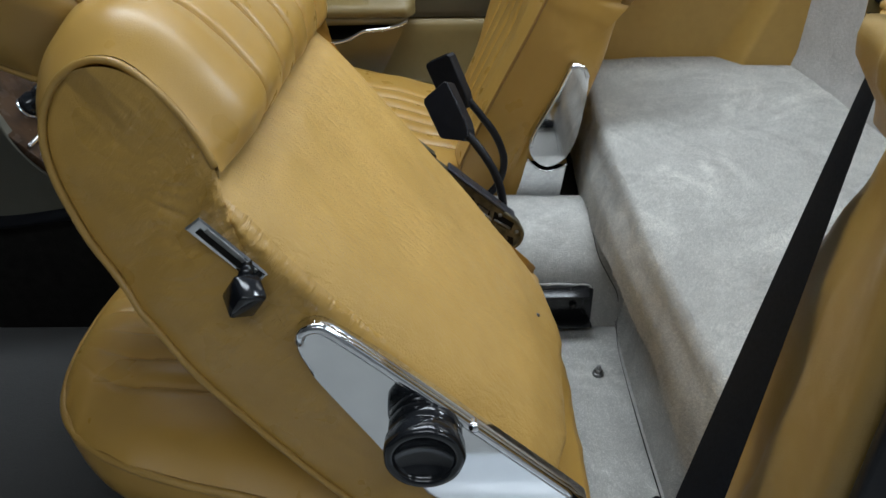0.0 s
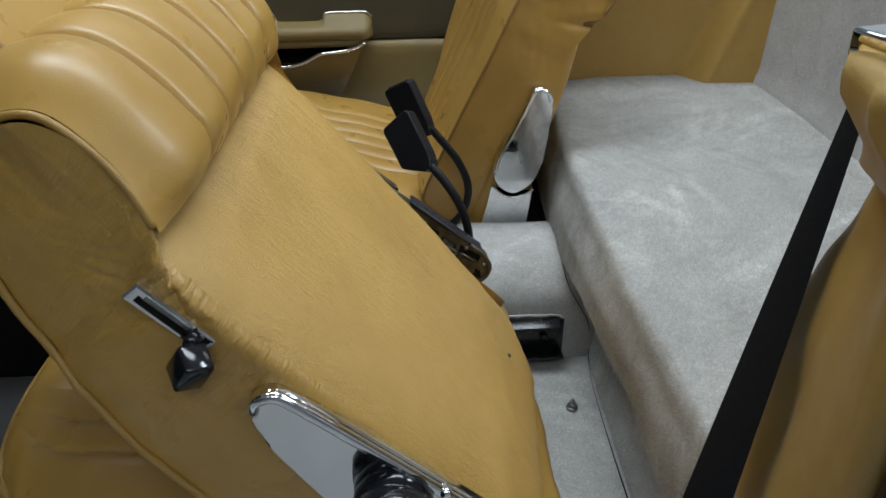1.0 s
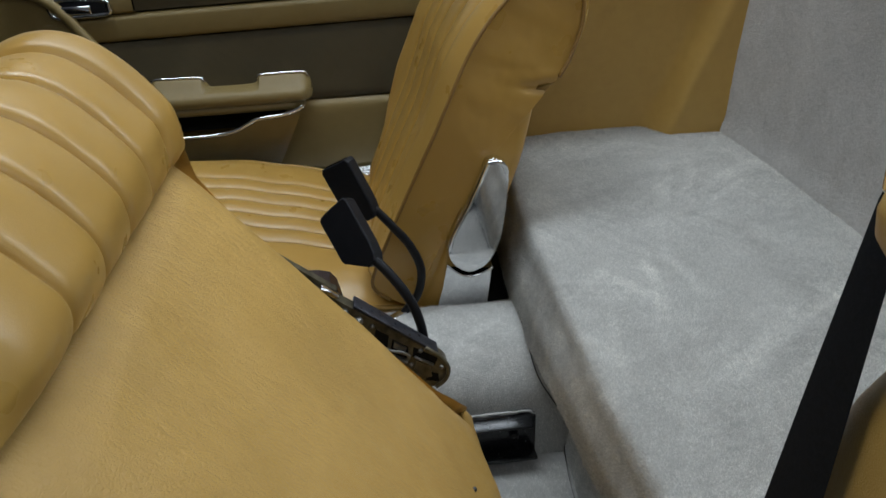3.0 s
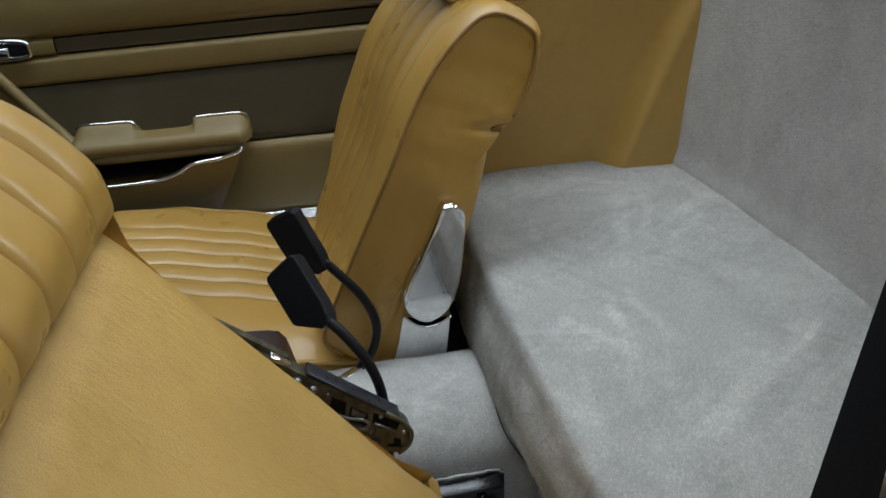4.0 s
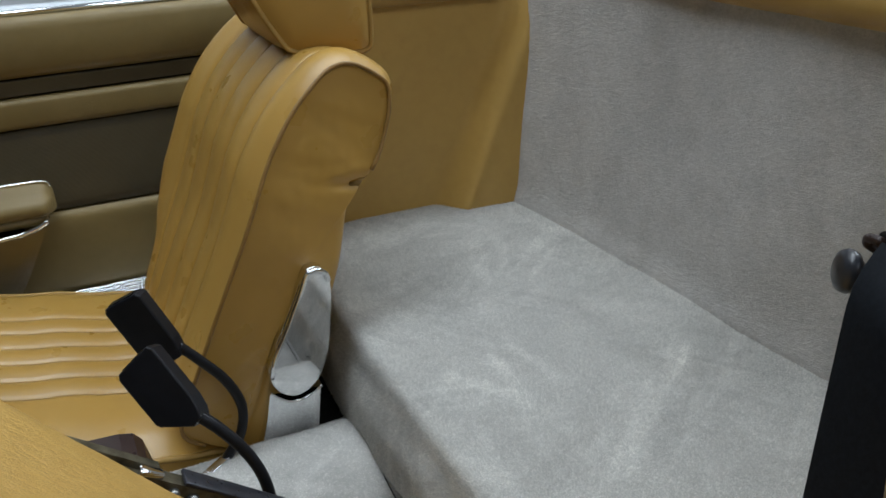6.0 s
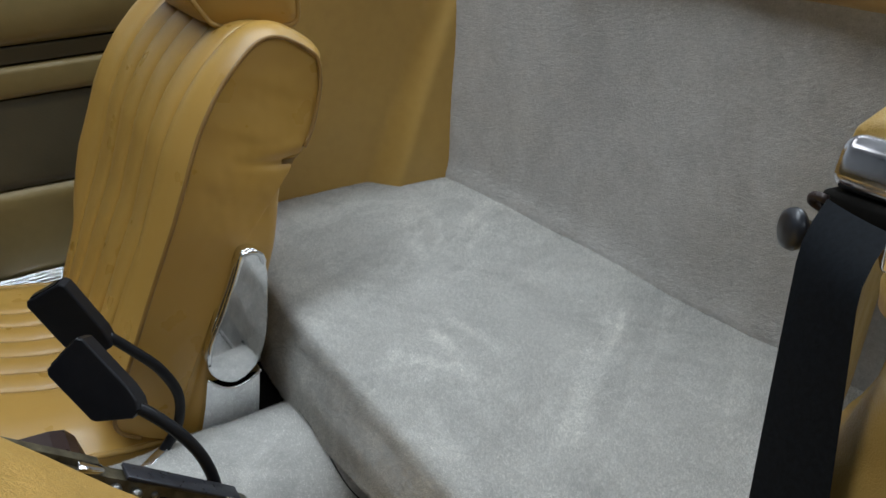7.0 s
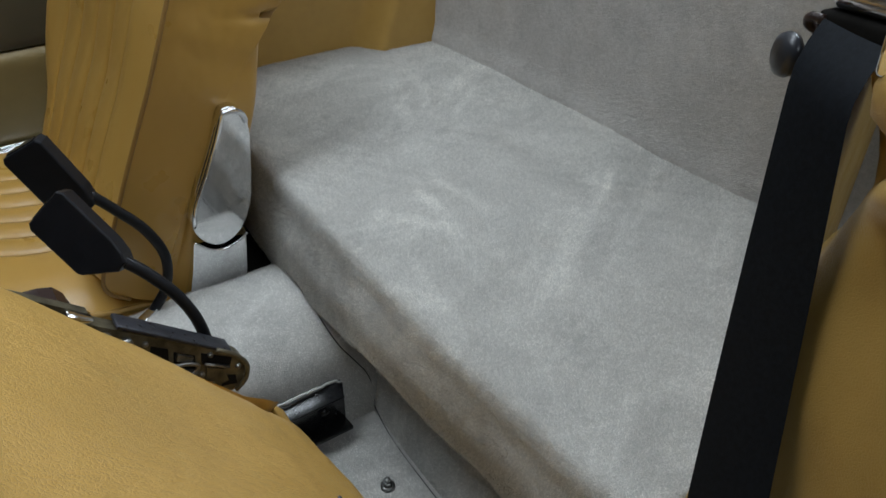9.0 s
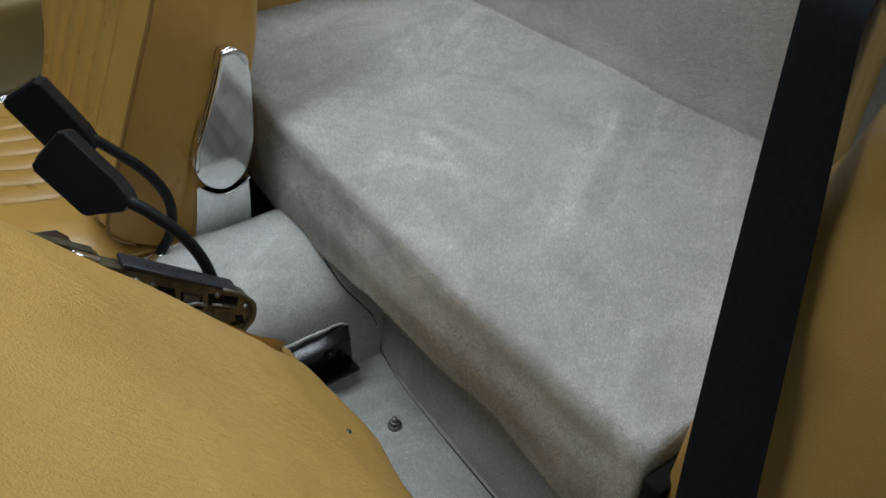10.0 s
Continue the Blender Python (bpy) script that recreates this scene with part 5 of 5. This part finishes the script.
part("guide_loop", tube(smoothed([(0.382, 0.572, 0.948), (0.383, 0.580, 0.947), (0.386, 0.582, 0.942), (0.390, 0.576, 0.938)], 5), 0.0030, 8), M_AMBER, pillar)
part("guide_knob", lathe([(0.0, 0.024), (0.008, 0.0235), (0.0122, 0.0215), (0.0136, 0.0180), (0.0125, 0.0145), (0.008, 0.0115), (0.0060, 0.008), (0.0056, 0.0), (0.0078, -0.012)], (0.3976, 0.579, 0.9206), (-0.85, 0.50, 0.10), 28), M_GUIDE, pillar, "satin black guide knob")
part("door_jamb", box((0.33, 0.335, 0.62), (0.07, 0.012, 0.66), 0.003), M_BLACK, pillar)
part("inner_side", finish(grid([[(0.405 + 0.34 * k / 10, 0.556 + 0.013 * k, z) for k in range(11)] for z in (0.30, 0.5, 0.7, 0.85, 0.955)])), M_TRIM, pillar)


def belt():
    """Webbing between two slowly curving edges, ribbed along its length."""
    rows = []
    for k in range(60):
        z = 0.951 - k / 59 * 0.594
        v = (z - 0.7) / 0.25
        L = Vector((0.2859 + 0.0727 * v - 0.0006 * v * v, 0.5142 + 0.0582 * v - 0.0038 * v * v, z))
        R = Vector((0.2877 + 0.0526 * v - 0.0021 * v * v, 0.4630 + 0.0600 * v - 0.0003 * v * v, z))
        bent = max(0.0, z - 0.922)
        L += Vector((1.0, 0.0, 0)) * 22 * bent ** 2
        R += Vector((1.0, 0.0, 0)) * 30 * bent ** 2
        rows.append([L + (R - L) * (j / 40) + Vector((-0.0016 * math.sin(j / 40 * math.pi) - 0.00035 * (j % 2), 0, 0)) for j in range(41)])
    front = grid(rows)
    bmesh.ops.solidify(front, geom=front.faces[:], thickness=0.0013)
    return finish(front)


sb = empty("seat_belt", "black woven seat belt running down from the pillar", "seat belt")
part("webbing", belt(), M_WEB, sb)
part("lower_guide", box((0.262, 0.585, 0.352), (0.03, 0.03, 0.02), 0.004, 3, pose(0, 0, 0, 20, 0, 30)), M_GLOSS, sb)
part("lower_clip", box((0.240, 0.600, 0.346), (0.014, 0.022, 0.006), 0.0015, 2, pose(0, 0, 0, 0, 20, 30)), M_CHROME, sb)

# ---- console and dashboard ahead of the seats ----
con = empty("centre_console", "dark console with walnut face and grey-green padding", "centre console")
side = round_outline([(-1.15, 0.86), (-0.75, 0.86), (-0.62, 0.775), (-0.585, 0.725), (-0.566, 0.675), (-0.54, 0.635), (-0.505, 0.610), (-0.44, 0.595), (-0.36, 0.588), (-0.36, 0.572), (-0.7, 0.560), (-1.15, 0.56)], 3)
part("side_pad", prism(side, lambda u, v, h: (u, 0.955 - h, v), 0.016, 0.004, 3), M_PAD, con, "grey-green padded side")
part("edge_band", tube(smoothed([(-0.95, 0.942, 0.545), (-0.70, 0.942, 0.548), (-0.60, 0.942, 0.553), (-0.50, 0.942, 0.568), (-0.42, 0.942, 0.582), (-0.36, 0.945, 0.588)], 5), 0.011, 10), M_BLACK, con, "black rubber edge band")
part("console_body", box((-0.76, 1.06, 0.445), (0.86, 0.212, 0.23), 0.01), M_DARK, con)
part("walnut_face", box((-0.595, 1.06, 0.705), (0.012, 0.238, 0.34), 0.002, 2, pose(0, 0, 0, 0, -42, 0)), M_WOOD, con, "glossy walnut face")
part("chrome_strip", box((-0.5475, 1.06, 0.6695), (0.006, 0.235, 0.007), 0.002, 2, pose(0, 0, 0, 0, -42, 0)), M_CHROME, con)
part("chrome_strip", box((-0.536, 1.06, 0.6565), (0.004, 0.235, 0.0025), 0.001, 2, pose(0, 0, 0, 0, -42, 0)), M_CHROME, con)
for ky in (1.02, 1.10):
    part("control_knob", lathe([(0.0, 0.034), (0.011, 0.034), (0.0125, 0.030), (0.012, 0.014), (0.016, 0.012), (0.018, 0.0)], (-0.572, ky, 0.697), (0.74, 0, 0.67), 20), M_GLOSS, con, "black control knob on a chrome base")
    part("knob_base", lathe([(0.0, 0.006), (0.017, 0.006), (0.019, 0.003), (0.019, 0.0)], (-0.578, ky, 0.691), (0.74, 0, 0.67), 20), M_CHROME, con)
dash = empty("dashboard", "dark padded dashboard across the cabin", "dashboard")
part("dash_pad", rail_along([(-0.98, 0.30, 0.80), (-0.95, 0.7, 0.83), (-0.93, 1.06, 0.83), (-0.95, 1.42, 0.83), (-0.98, 1.80, 0.80)], 0.34, 0.22), M_DARK, dash)
solid("firewall", box((-1.2, 1.06, 0.60), (0.06, 1.56, 0.62)), M_DARK, "dark carpeted firewall ahead of the footwells", "firewall", "structure")
# both mats carry the footwell shade in their carpet colour
solid("floor_mat", box((-0.72, 0.665, 0.343), (0.84, 0.575, 0.014), 0.004), M_MAT, "dark grey carpet floor mat, footwell shade in its colour", "floor mat")
solid("floor_mat", box((-0.72, 1.46, 0.343), (0.80, 0.54, 0.012), 0.004), M_MAT, "dark grey carpet floor mat, footwell shade in its colour", "floor mat")
shell = empty("car_shell", "white painted car shell with sills", "car body")
part("sill", box((-0.3, 0.30, 0.30), (1.9, 0.10, 0.20), 0.02, 3), M_BODY, shell)
part("sill", box((-0.3, 1.82, 0.30), (1.9, 0.10, 0.20), 0.02, 3), M_BODY, shell)
part("floor_pan", box((-0.2, 1.06, 0.30), (1.94, 1.46, 0.03)), M_PAINT, shell)
part("quarter_panel", box((0.80, 1.86, 0.60), (0.92, 0.05, 0.80), 0.03, 3), M_BODY, shell)
part("quarter_panel", box((0.80, 0.28, 0.60), (0.90, 0.05, 0.80), 0.03, 3), M_BODY, shell)
part("rear_deck", box((1.03, 1.06, 0.985), (0.44, 1.56, 0.03), 0.01), M_BODY, shell)
part("underbody", box((0.55, 1.06, 0.30), (1.3, 1.5, 0.05)), M_PAINT, shell)

# dark joints where carpet pieces meet
CREASE = smoothed([(0.250, 1.158, 0.478), (0.248, 1.10, 0.4855), (0.2475, 1.06, 0.4865), (0.2475, 1.02, 0.480), (0.249, 0.99, 0.468), (0.255, 0.974, 0.452), (0.270, 0.968, 0.425), (0.285, 0.964, 0.395), (0.289, 0.961, 0.36), (0.288, 0.957, 0.341)], 6)
joint = empty("carpet_joint", "dark open joints between the carpet pieces", "carpet joint", kind="structure")
part("joint", tube(smoothed([(0.296, 1.0, 0.400), (0.291, 0.976, 0.362), (0.287, 0.953, 0.342), (0.281, 0.90, 0.3375), (0.279, 0.826, 0.3375), (0.279, 0.71, 0.3375), (0.281, 0.58, 0.3375)], 8), lambda u: 0.0006 + 0.0003 * math.sin(u * 9), 6), M_DARK, joint)
part("joint", tube(CREASE, lambda u: 0.0005 + 0.0003 * math.sin(u * 3.1), 6), M_DARK, joint)

# each grouping empty stands at the base of its thing
for ob in list(bpy.data.objects):
    if ob.type == "EMPTY" and ob.children:
        pts = [v.co for c in ob.children_recursive if c.type == "MESH" for v in c.data.vertices]
        lo = Vector([min(p[k] for p in pts) for k in range(3)])
        hi = Vector([max(p[k] for p in pts) for k in range(3)])
        base = Vector(((lo.x + hi.x) / 2, (lo.y + hi.y) / 2, lo.z))
        ob.location = base
        for c in ob.children:
            c.matrix_parent_inverse = Matrix.Translation(-base)
